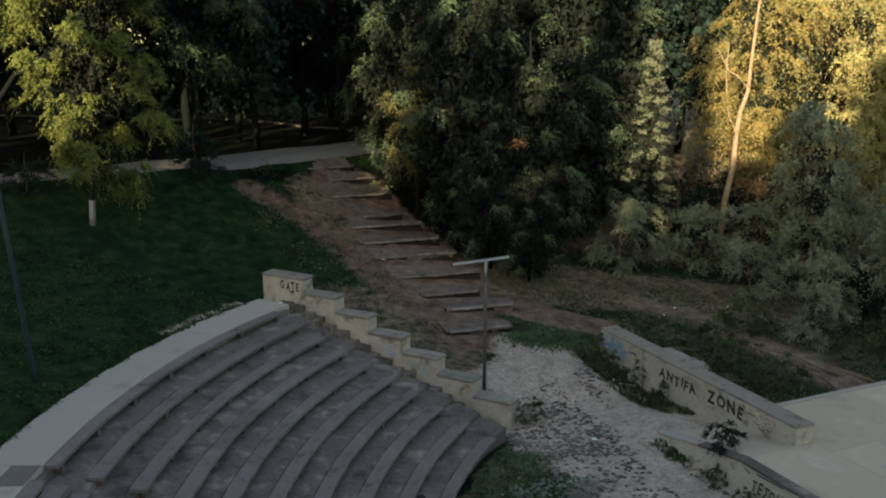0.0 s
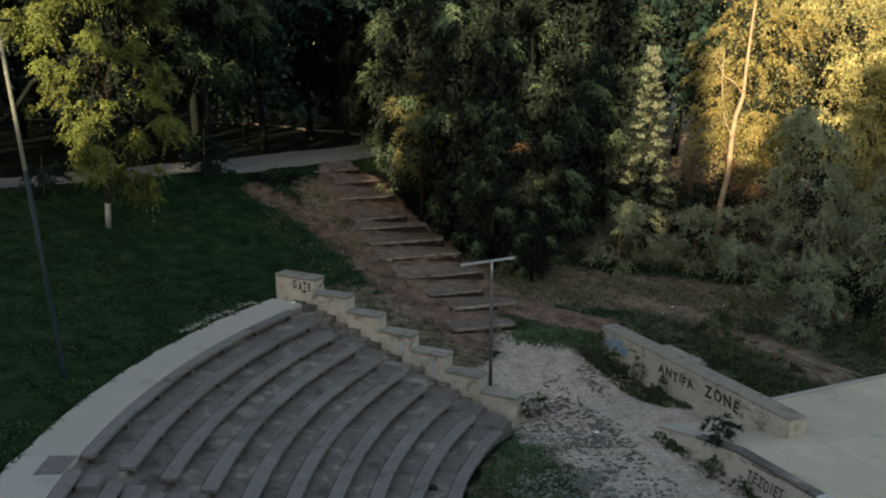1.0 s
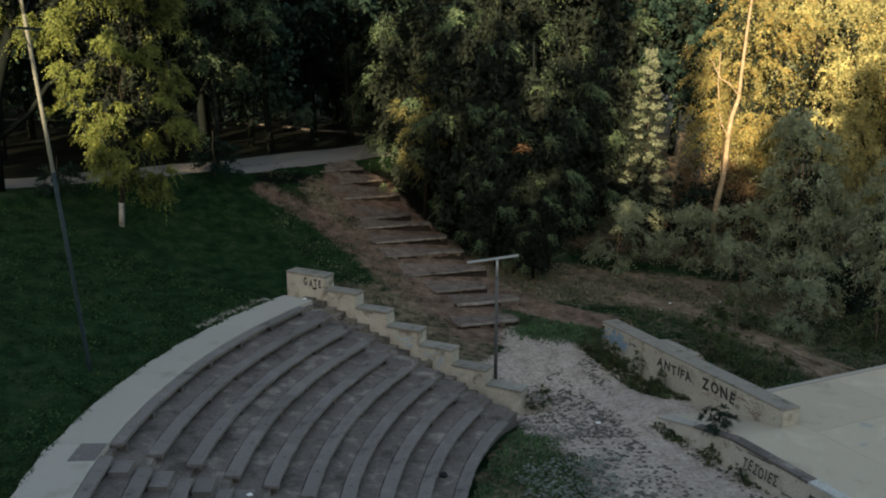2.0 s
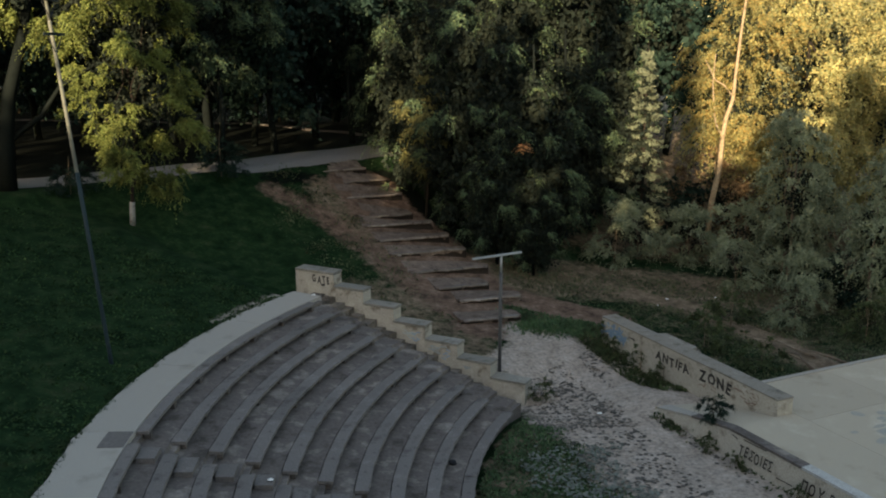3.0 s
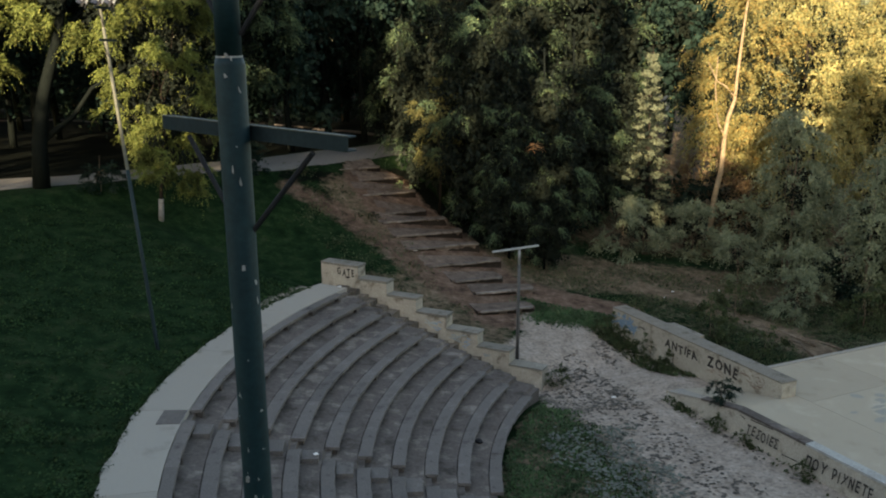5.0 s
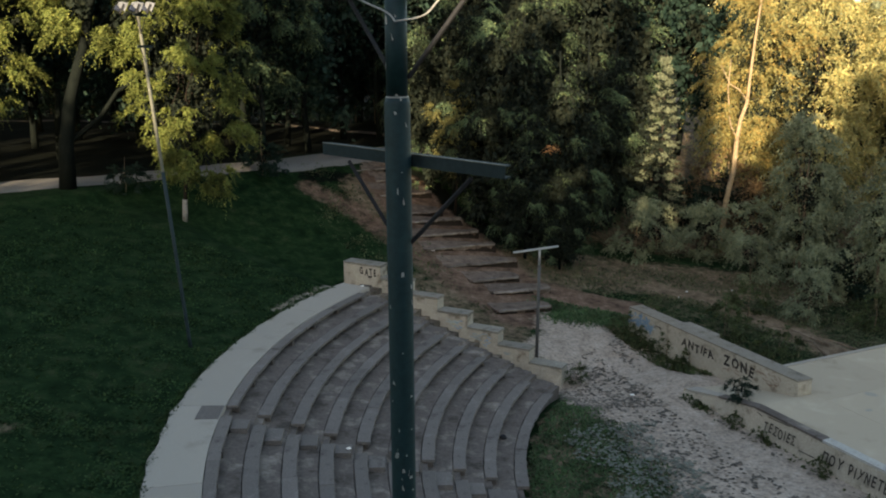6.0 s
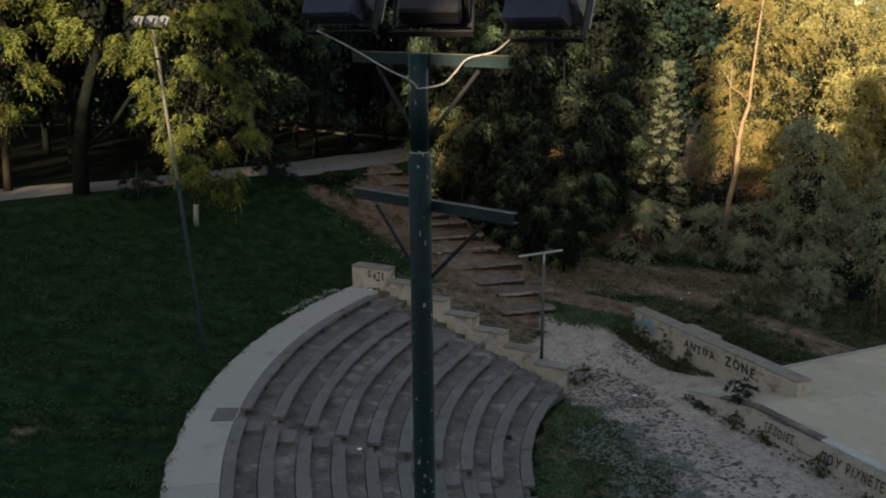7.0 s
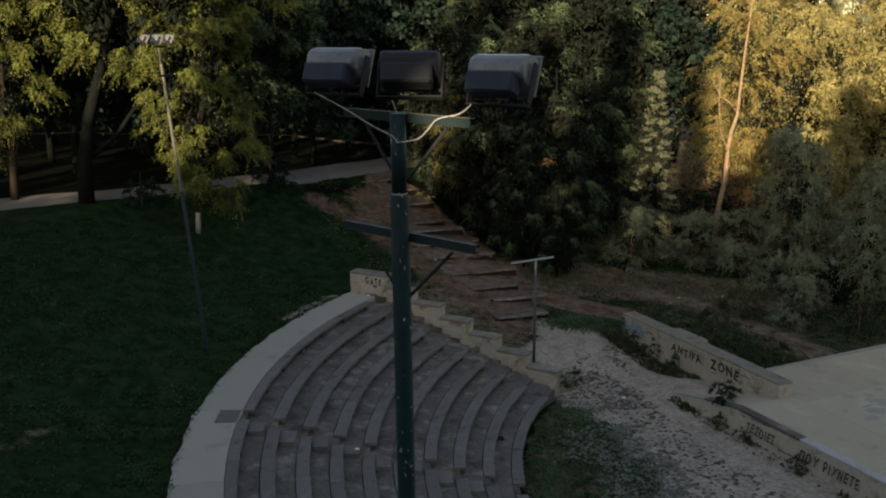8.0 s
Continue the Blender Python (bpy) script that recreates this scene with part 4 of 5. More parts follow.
def lamp_post(base_at, top_at, arm_turn, label, seed, paint=M_GREENPAINT, slim_by=1.0):
    """A painted pipe with a stepped joint, two channel arms with flat braces, chipped paint."""
    rng_p = random.Random(seed)
    base_v, top_v = Vector(base_at), Vector(top_at)
    high = (top_v - base_v).length
    ob = thing("lamp_post", label, "lamp post", base_at)
    lean = (top_v - base_v).to_track_quat("Z", "Y").to_matrix().to_4x4()
    joint = high - 0.56
    bm = bmesh.new()
    tube(bm, [lean @ Vector((0, 0, z)) for z in (-0.3, 0.4, joint * 0.5, joint - 0.03, joint)], [q * slim_by for q in (0.074, 0.072, 0.069, 0.066, 0.057)], 20)
    part("pole", bm, paint, ob, "", True)
    bm = bmesh.new()
    tube(bm, [lean @ Vector((0, 0, z)) for z in (joint - 0.01, high)], [0.0545 * slim_by] * 2, 20)
    part("upper_pipe", bm, paint, ob, "", True)
    bm = bmesh.new()
    tube(bm, [lean @ Vector((0, 0, z)) for z in (joint, joint + 0.008)], [0.0575 * slim_by] * 2, 20)
    part("weld_ring", bm, M_CHIP, ob)
    for z, half in ((high - 0.885, 0.62), (high - 0.035, 0.58)):
        m = lean @ pose(0, 0, z, 0, 0, arm_turn) @ pose(0, 0.062 if z < high - 0.5 else 0.058, 0)
        bm = bmesh.new()
        ring = [(0, -0.031), (0.055, -0.031), (0.055, -0.025), (0.008, -0.025), (0.008, 0.025), (0.055, 0.025), (0.055, 0.031), (0, 0.031)]
        skin(bm, [[bm.verts.new(m @ Vector((x, v, w))) for v, w in ring] for x in (-half, half)])
        bmesh.ops.recalc_face_normals(bm, faces=bm.faces)
        arm = part("cross_arm", bm, M_ARM, ob)
        bm = bmesh.new()
        box(bm, -half, half, -0.003, 0.010, 0.0315, 0.036, 0.0, m)
        part("worn_edge", bm, M_PALEPOST, arm, "pale upper edge")
        for side in (-1, 1):
            bm = bmesh.new()
            d0 = lean @ pose(0, 0, z, 0, 0, arm_turn) @ Vector((side * (half - 0.2), 0.066, -0.05))
            d1 = lean @ pose(0, 0, z, 0, 0, arm_turn) @ Vector((side * 0.05, 0.03, -0.43))
            tube(bm, [d0, d1], [0.012, 0.012], 6)
            part("brace", bm, M_DARKSTEEL, arm)
    # flakes where the paint is gone
    for i in range(48):
        z = rng_p.uniform(joint - 2.6, high - 0.05) if i < 38 else rng_p.uniform(0.3, joint - 2)
        r = (0.0545 if z > joint + 0.01 else float(np.interp(z, [0.4, joint * 0.5, joint - 0.03], [0.072, 0.069, 0.066]))) * slim_by + 0.001
        a0, da, h = radians(rng_p.uniform(190, 350)), rng_p.uniform(0.05, 0.34), rng_p.uniform(0.008, 0.045)
        bm = bmesh.new()
        low_v = [bm.verts.new(lean @ Vector((r * math.cos(a0 + da * q / 2), r * math.sin(a0 + da * q / 2), z + rng_p.uniform(0, h * 0.3)))) for q in range(3)]
        slip, part_w = rng_p.uniform(-0.1, 0.1), rng_p.uniform(0.25, 1.0)
        top_v2 = [bm.verts.new(lean @ Vector((r * math.cos(a0 + slip + da * part_w * q / 2), r * math.sin(a0 + slip + da * part_w * q / 2), z + h * rng_p.uniform(0.6, 1.2)))) for q in range(3)]
        for q in range(2):
            bm.faces.new((low_v[q], low_v[q + 1], top_v2[q + 1], top_v2[q]))
        part("paint_chip", bm, M_CHIP, ob)
    return ob


POST = (-2.870, -0.443)
lamp_post((*POST, land_at(*POST)), (-2.934, -0.717, 11.88), -27, "dark green painted steel lamp post with two cross arms", 1)
wire = (-2.935, -0.785, 11.688)
floodlight((-3.35, -0.41, 11.99), -27, 22, [(-3.53, -0.45, 12.01), (-3.314, -0.55, 11.905), (-3.11, -0.68, 11.793), (-2.973, -0.75, 11.73), wire])
floodlight((-2.84, -0.66, 11.97), -6, 30, [(-2.98, -0.62, 11.98), (-2.938, -0.72, 11.885)], "floodlight turned away, darkened for its missing sky reflection, with a square gear box", M_LAMPSHADED)
floodlight((-2.23, -1.0, 11.95), -32, 22, [(-2.442, -1.0, 11.957), (-2.522, -0.96, 11.893), (-2.66, -0.9, 11.856), (-2.729, -0.86, 11.78), (-2.798, -0.82, 11.715), wire])

FAR = (-9.86, 20.3)
far_post = lamp_post((*FAR, land_at(*FAR)), (-10.74, 20.45, 12.2), 8, "leaning pale lamp post with a foot darkened for shade on the lawn", 2, M_PALEPOST, 0.72)
far_lean = (Vector((-10.74, 20.45, 12.2)) - Vector((*FAR, land_at(*FAR)))).to_track_quat("Z", "Y").to_matrix().to_4x4()
# added sleeve: shade on the lower pole put in as dark paint
bm = bmesh.new()
tube(bm, [far_lean @ Vector((0, 0, z)) for z in (-0.3, 0.4, 2.5, 5.3)], [0.060, 0.057, 0.055, 0.053], 16)
part("painted_foot", bm, M_ARM, far_post, "dark green foot standing for shade on the lower pole", True)
floodlight((-11.12, 20.42, 12.2), -70, 25, None)
floodlight((-10.75, 20.46, 12.2), -60, 25, None)
floodlight((-10.4, 20.5, 12.2), -75, 25, None)

# thin post with a bar, behind the stepped wall
bar_post = thing("sign_post", "thin grey steel post with a crossbar on top", "post", (1.26, 25.55, land_at(1.26, 25.55)))
top = 4.24 - bar_post.location.z
bm = bmesh.new()
tube(bm, [(0, 0, -0.2), (0, 0, top * 0.86), (0, 0, top * 0.86 + 0.01)], [0.062, 0.058, 0.045], 12)
part("post", bm, M_POSTGREY, bar_post, "", True)
bm = bmesh.new()
tube(bm, [(0, 0, top * 0.86), (0, 0, top)], [0.045, 0.045], 12)
part("upper_post", bm, M_GALV, bar_post, "", True)
bm = bmesh.new()
box(bm, -0.90, 0.90, -0.04, 0.04, top, top + 0.06, 0.006, pose(0, 0, 0, 0, -2.0, 22))
part("crossbar", bm, M_GALV, bar_post)

# ---- trees ----
def leaves(rng_n, centres, sizes, per, length, width, droop, out=0.3):
    """Leaf blades round clump centres: arrays of vertices and quads. droop 0..1 turns the blades downwards."""
    n = len(centres) * per
    c = np.repeat(np.asarray(centres, float), per, axis=0)
    s = np.repeat(np.asarray(sizes, float), per, axis=0)
    off = rng_n.normal(size=(n, 3))
    off /= np.linalg.norm(off, axis=1, keepdims=True) + 1e-9
    off *= (rng_n.random((n, 1)) ** 0.45)
    p = c + off * s
    way = rng_n.normal(size=(n, 3)) * (1 - droop) + off * out + np.array((0, 0, -1.6)) * droop
    way /= np.linalg.norm(way, axis=1, keepdims=True) + 1e-9
    side = np.cross(way, rng_n.normal(size=(n, 3)))
    side /= np.linalg.norm(side, axis=1, keepdims=True) + 1e-9
    ln = length * (0.6 + 0.8 * rng_n.random((n, 1)))
    wd = width * (0.6 + 0.8 * rng_n.random((n, 1)))
    v = np.empty((n, 4, 3))
    v[:, 0], v[:, 1], v[:, 2], v[:, 3] = p, p + way * ln * 0.45 + side * wd, p + way * ln, p + way * ln * 0.5 - side * wd
    return v.reshape(-1, 3), np.arange(n * 4).reshape(-1, 4)


def limb_line(rng_t, a, b, sag, n=5):
    a, b = Vector(a), Vector(b)
    return [a.lerp(b, i / n) + Vector((rng_t.uniform(-1, 1), rng_t.uniform(-1, 1), rng_t.uniform(-0.4, 0.4))) * 0.05 * (b - a).length * (0 < i < n) + Vector((0, 0, sag * math.sin(math.pi * i / n))) for i in range(n + 1)]


def sprays(rng_n, centres, mid, reach, twigs, per, leaf, droop, lift=0.15):
    """Feathery foliage: twigs fan outwards from each clump and bend down, leaves stand along both sides of them."""
    n, c = len(centres), np.asarray(centres, float)
    out = (c - np.asarray(mid)) * (1, 1, 0.25)
    out /= np.linalg.norm(out, axis=1, keepdims=True) + 1e-6
    way = out[:, None, :] * 0.75 + rng_n.normal(size=(n, twigs, 3)) * (0.65, 0.65, 0.45) + (0, 0, lift)
    way /= np.linalg.norm(way, axis=2, keepdims=True)
    ln = (np.asarray(reach)[:, None] * rng_n.uniform(0.55, 1.25, (n, twigs)))[:, :, None, None]
    t = (np.arange(per)[None, None, :, None] + rng_n.random((n, twigs, per, 1))) / per
    down = np.array((0.0, 0.0, -1.0))
    p = c[:, None, None, :] + way[:, :, None, :] * ln * t + down * (droop * ln * t * t)
    tang = way[:, :, None, :] + down * (2 * droop * t)
    tang = tang / np.linalg.norm(tang, axis=3, keepdims=True)
    side = np.cross(tang, rng_n.normal(size=p.shape))
    side /= np.linalg.norm(side, axis=3, keepdims=True) + 1e-9
    lw = tang * 0.55 + side * 0.75 + down * 0.3 * droop + rng_n.normal(size=p.shape) * 0.2
    lw /= np.linalg.norm(lw, axis=3, keepdims=True)
    blade = np.cross(lw, rng_n.normal(size=p.shape))
    blade /= np.linalg.norm(blade, axis=3, keepdims=True) + 1e-9
    size = (1.1 - 0.55 * t) * rng_n.uniform(0.7, 1.3, t.shape)
    le, wd = leaf[0] * size, leaf[1] * size
    v = np.stack([p, p + lw * le * 0.4 + blade * wd, p + lw * le, p + lw * le * 0.45 - blade * wd], axis=3)
    return v.reshape(-1, 3)


def broadleaf(seed, trunk, clumps, twigs, per, leaf, droop, bark, foliage, limbs=9, r0=0.22, reach=0.9, crown=None, low=0.0, lift=0.15, inner=0.35, boughs=0, spread=0.6, core=(120, 0.9, 14, 0.62), apart=0.0):
    """Meshes of trunk, crown and limbs. trunk: points from the base at the origin; crown: (middle, half sizes) of the clumps' ellipsoid."""
    rng_t, rng_n = random.Random(seed), np.random.default_rng(seed)
    mid, half = Vector(crown[0]), Vector(crown[1])
    bm = bmesh.new()
    n = len(trunk)
    tube(bm, trunk, [r0 * (1 - 0.75 * i / (n - 1)) for i in range(n)], 9)
    wood = as_mesh("trunk", bm, bark, True)
    def spot():
        while True:
            d = Vector((rng_t.gauss(0, 1), rng_t.gauss(0, 1), rng_t.gauss(0, 1))).normalized() * (inner + (1 - inner) * rng_t.random() ** 0.6)
            bulge = 0.75 + 0.5 * (0.5 + 0.5 * noise.noise(d * 1.8 + Vector((seed * 3.1, 0, 0))))
            p = mid + Vector((d.x * half.x, d.y * half.y, d.z * half.z)) * bulge
            if p.z > low:
                return p

    main = []
    for i in range(boughs or clumps):
        p = spot()
        for k in range(40):  # boughs keep their distance where asked
            if all((p - q).length > apart for q in main):
                break
            p = spot()
        main.append(p)
    centres = main
    if boughs:  # clumps gather round the boughs, with gaps between them
        centres = [main[i % boughs] + Vector((rng_t.gauss(0, spread), rng_t.gauss(0, spread), rng_t.gauss(0, spread * 0.8))) for i in range(clumps)]
        centres = [c for c in centres if c.z > low * 0.8]
        clumps = len(centres)
    limb_meshes = []
    for i in range(limbs):
        p = main[(i * 7) % len(main)]
        k = min(n - 2, max(1, int(n * (0.3 + 0.6 * i / limbs))))
        bm = bmesh.new()
        line = limb_line(rng_t, trunk[k], p, 0.15)
        tube(bm, line, [r0 * 0.38 * (1 - 0.85 * j / 5) for j in range(6)], 6)
        limb_meshes.append(as_mesh("limb", bm, bark, True))
    v = sprays(rng_n, [tuple(p) for p in centres], (mid.x, mid.y, mid.z), reach * rng_n.uniform(0.6, 1.4, clumps), twigs, per, leaf, droop, lift)
    v = v.reshape(-1, 4, 3)
    v = v[v[:, :, 2].min(axis=1) > 0.05].reshape(-1, 3)
    # near-black leaves fill the crown's inside and put its shade into colour
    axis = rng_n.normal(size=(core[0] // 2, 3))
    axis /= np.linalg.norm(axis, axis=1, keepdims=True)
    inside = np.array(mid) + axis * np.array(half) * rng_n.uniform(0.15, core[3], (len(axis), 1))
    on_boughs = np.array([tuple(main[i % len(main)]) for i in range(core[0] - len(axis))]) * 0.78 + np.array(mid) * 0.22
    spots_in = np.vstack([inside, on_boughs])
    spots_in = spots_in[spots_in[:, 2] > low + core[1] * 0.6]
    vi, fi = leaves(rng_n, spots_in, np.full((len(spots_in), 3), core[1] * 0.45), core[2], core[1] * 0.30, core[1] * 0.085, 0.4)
    return [wood, raw_mesh("crown", v, np.arange(len(v)).reshape(-1, 4), foliage), raw_mesh("inner_foliage", vi, fi, M_L_INNERSHADE)] + limb_meshes


def plant(name, meshes, at, label, category="tree", turn=0.0, size=1.0, group="", sink=0.1):
    ob = thing(name, label, category, (at[0], at[1], land_at(*at) - sink), group, turn=turn)
    ob.scale = (size, size, size)
    for n, me in zip(["trunk", "crown", "inner_foliage" if len(meshes) > 2 else "limb"] + ["limb"] * 40, meshes):
        part(n, me, None, ob)
    return ob


# pepper trees on the bank: drooping sunlit foliage
V3 = [(0, 0, 0), (0.1, 0, 1.5), (0.3, 0.1, 3.2), (0.4, 0, 5), (0.2, 0.1, 7.5), (0.2, 0, 9.5)]
young = broadleaf(31, V3, 320, 14, 20, (0.12, 0.034), 0.6, M_BARK, M_L_WILLOW, 8, 0.09, 0.52, ((0.3, 0, 6.6), (2.7, 2.0, 5.6)), 1.2, 0.2, 0.5, 27, 0.36, (280, 0.7, 20, 0.75), 1.45)
young_tree = plant("pepper_tree", young, (-13.3, 33.2), "slender pepper tree with drooping yellow-green foliage and pale trunk")
old_line = [(0, 0, 0), (0.1, 0, 2), (0.5, -0.1, 4), (1.3, -0.2, 6.2), (1.8, -0.3, 8), (2.0, -0.4, 10.5)]
old = broadleaf(32, old_line, 330, 14, 20, (0.13, 0.036), 0.65, M_SHADEBARK, M_L_WILLOW, 4, 0.38, 0.62, ((3.2, -0.2, 9.9), (6.2, 3.0, 3.7)), 5.9, 0.2, 0.5, 30, 0.42, (320, 0.9, 20, 0.8), 1.9)
hang_line = [(0, 0, 0), (0.1, 0, 2), (-0.1, 0.1, 4), (0.1, 0, 6.5), (0, 0, 9)]
hanging = broadleaf(33, hang_line, 240, 14, 20, (0.13, 0.036), 0.7, M_BARK, M_L_WILLOW, 6, 0.2, 0.58, ((0, 0, 7.2), (2.3, 2.0, 5.4)), 2.7, 0.2, 0.5, 22, 0.4, (180, 0.8, 20, 0.78), 1.5)
sleeve = bmesh.new()
tube(sleeve, [(-13.3, 33.2, land_at(-13.3, 33.2) - 0.1), (-13.24, 33.2, land_at(-13.3, 33.2) + 0.95)], [0.115, 0.11], 10)
sleeve.transform(Matrix.Translation((13.3, -33.2, -land_at(-13.3, 33.2) + 0.1)))
part("limewash", sleeve, M_WHITEBARK, young_tree, "whitewashed foot of the trunk", True)
plant("pepper_tree", old, (-18.35, 33.5), "big leaning pepper tree with drooping sunlit foliage and dark trunk")
plant("pepper_tree", hanging, (-21.9, 34.2), "pepper tree with long hanging sunlit sprays beside the road")
plant("pepper_tree", hanging, (-25.5, 32.0), "pepper tree with long hanging sprays further along the road", turn=140, size=1.1)

# added tree: dark conifer leaves imitate pepper-tree foliage lying in shade
lofty = broadleaf(34, [(0, 0, 0), (0.1, 0, 3), (0, 0.1, 6), (0.1, 0, 10)], 130, 13, 18, (0.15, 0.038), 0.7, M_SHADEBARK, M_L_DARK, 6, 0.16, 0.62, ((0, 0, 8.2), (2.5, 2.0, 4.0)), 4.6, 0.2, 0.5, 18, 0.4, (160, 0.9, 14, 0.8), 1.5)
plant("shaded_crown_tree", lofty, (-11.0, 39.9), "added high-crowned tree whose dark leaves stand for shaded pepper foliage beside the pale road")

# dark cypress-like clump by the steps
dark_line = [(0, 0, 0), (0.1, 0, 3), (0, 0.1, 6), (0.1, 0, 9), (0, 0, 11)]
dark_a = broadleaf(41, dark_line, 88, 9, 20, (0.14, 0.03), 0.75, M_SHADEBARK, M_L_DARK, 6, 0.16, 0.85, ((0, 0, 5.4), (2.9, 2.9, 6.4)), 0.3, 0.1, 0.8, 30, 0.22, (1000, 1.0, 18, 0.97), 2.2)
dark_b = broadleaf(42, dark_line, 72, 9, 20, (0.14, 0.03), 0.8, M_SHADEBARK, M_L_DARK, 6, 0.14, 0.8, ((0, 0, 4.6), (2.3, 2.3, 5.2)), 0.3, 0.1, 0.8, 25, 0.2, (820, 0.95, 18, 0.97), 1.9)
for m, x, y, turn_t, size in ((dark_a, 1.4, 39.4, 0, 0.95), (dark_b, 3.6, 37.8, 40, 0.9), (dark_a, -1.2, 43.2, 120, 0.95), (dark_a, 2.6, 44, 200, 1.05), (dark_b, 5.4, 40.4, 290, 0.95), (dark_b, 3.6, 35.9, 160, 0.5), (dark_a, 1.5, 48.5, 75, 1.3), (dark_a, 7.2, 47.5, 10, 1.25), (dark_b, -3.2, 47.5, 220, 0.8), (dark_b, 7.4, 43.0, 100, 0.95)):
    plant("dark_tree", m, (x, y), "dense dark green conifer with drooping boughs down to the ground", turn=turn_t, size=size, group="dark clump by the steps")
# added tree: its yellow-green leaves imitate sunlit conifer boughs
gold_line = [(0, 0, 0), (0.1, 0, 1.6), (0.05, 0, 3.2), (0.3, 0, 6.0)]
gold = broadleaf(43, gold_line, 60, 10, 16, (0.13, 0.036), 0.5, M_BARK, M_L_FLECK, 5, 0.07, 0.55, ((0.1, 0, 4.6), (1.35, 1.2, 2.1)), 2.3, 0.2, 0.4, 14, 0.28, (60, 0.6, 10, 0.6), 1.0)
plant("sun_fleck_tree", gold, (-1.25, 40.9), "small added tree whose yellow-green leaves stand for sun flecks on the dark clump")
dead = plant("dark_tree", dark_b, (2.0, 36.6), "dark green conifer with a spray of rust-brown dead needles", turn=0, size=0.62, group="dark clump by the steps")
rust_rng = np.random.default_rng(44)
rv = sprays(rust_rng, [(1.35, -1.15, 9.0), (1.75, -1.2, 8.95), (1.5, -1.2, 8.7)], (0, 0, 8.6), np.array((0.55, 0.6, 0.5)), 9, 12, (0.12, 0.03), 0.5)
tagged(part("dead_spray", raw_mesh("dead_spray", rv, np.arange(len(rv)).reshape(-1, 4), M_L_RUST), None, dead, "rust-brown dead needles"), kind="stuff")

# spruce with tiers of drooping sprays
def spruce_mesh(seed, high, radius):
    rng_t, rng_n = random.Random(seed), np.random.default_rng(seed)
    bm = bmesh.new()
    tube(bm, [(0, 0, 0), (0.03, 0, high * 0.5), (0, 0, high)], [0.16, 0.09, 0.01], 8)
    centres, sizes = [], []
    z, row_i = 0.5, 0
    while z < high - 0.25:
        reach = radius * (1 - z / high) ** 0.85 + 0.06
        n = 7 if z < high * 0.5 else 6 if z < high * 0.8 else 4
        for i in range(n):
            a = 2 * math.pi * (i + 0.5 * (row_i % 2) + rng_t.uniform(-0.25, 0.25)) / n
            far = reach * rng_t.uniform(0.72, 1.15)
            root = z + rng_t.uniform(-0.27, 0.27)
            tip = Vector((far * math.cos(a), far * math.sin(a), root - 0.22 * far + rng_t.uniform(-0.08, 0.12)))
            tube(bm, [(0, 0, root + 0.1), tip * 0.5 + Vector((0, 0, root * 0.5 + 0.08)), tip], [0.025, 0.015, 0.004], 4, False)
            for t in (0.45, 0.65, 0.85, 1.0):
                c = Vector((0, 0, root + 0.1)).lerp(tip, t)
                centres.append((c.x, c.y, c.z - 0.12 + 0.1 * (t > 0.9)))
                sizes.append((0.11, 0.11, 0.035))
        z += 0.38 if z > high * 0.7 else 0.52
        row_i += 1
    v, f = leaves(rng_n, centres, np.array(sizes), 21, 0.15, 0.028, 0.35, 0.9)
    # dark leaves round the stem stand in for shade between the tiers
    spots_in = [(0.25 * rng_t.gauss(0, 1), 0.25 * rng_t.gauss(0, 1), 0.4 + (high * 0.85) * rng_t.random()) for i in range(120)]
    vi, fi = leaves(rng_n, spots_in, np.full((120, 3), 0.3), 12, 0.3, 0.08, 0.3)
    return as_mesh("trunk", bm, M_BARK, True), raw_mesh("crown", v, f, M_L_SPRUCE), raw_mesh("inner_foliage", vi, fi, M_L_INNERSHADE)


plant("spruce", spruce_mesh(51, 10.3, 1.85), (9.85, 42.3), "grey-green spruce with tiers of drooping sprays")

# tall eucalyptus with a bare pale trunk, sunlit
euca_line = [(0, 0, 0), (0.15, 0, 2.92), (0.42, 0, 4.5), (0.46, 0, 6.15), (0.57, 0, 7.1), (0.84, 0, 8.0), (0.91, 0, 9.5), (1.0, 0, 11.1), (1.15, 0, 13), (1.3, 0, 15.5)]
euca = broadleaf(61, euca_line, 120, 13, 18, (0.17, 0.036), 0.9, M_PALEBARK, M_L_EUCA, 0, 0.16, 0.9, ((1.6, 1.0, 9.6), (2.3, 1.6, 6.0)), 4.6, 0.2, 0.3, 30, 0.5, (60, 0.7, 12, 0.62))
for line, thick in (([(0.44, 0, 6.2), (0.1, 0, 6.8), (-0.02, 0, 7.3), (-0.2, 0, 8.8), (-0.15, 0, 10.2)], 0.055), ([(0.78, 0, 8.2), (0.35, 0, 8.7), (-0.1, 0, 8.95), (-0.6, 0.1, 9.9)], 0.05)):
    bm = bmesh.new()
    tube(bm, line, [thick * (1 - 0.7 * q / (len(line) - 1)) for q in range(len(line))], 7)
    euca.append(as_mesh("limb", bm, M_PALEBARK, True))
plant("eucalyptus", euca, (12.97, 41.0), "tall eucalyptus with bare pale trunk and sunlit golden leaves")
wide_line = [(0, 0, 0), (0.2, 0, 2.5), (0.1, 0.2, 5), (0.4, 0, 8), (0.3, 0, 11), (0.2, 0, 14)]
wide_a = broadleaf(62, wide_line, 240, 12, 17, (0.21, 0.045), 1.1, M_BARK, M_L_GUM, 4, 0.2, 1.25, ((0, 0, 8.2), (3.9, 3.9, 7.4)), 0.8, 0.2, 0.45, 50, 0.6, (160, 1.0, 11, 0.7))
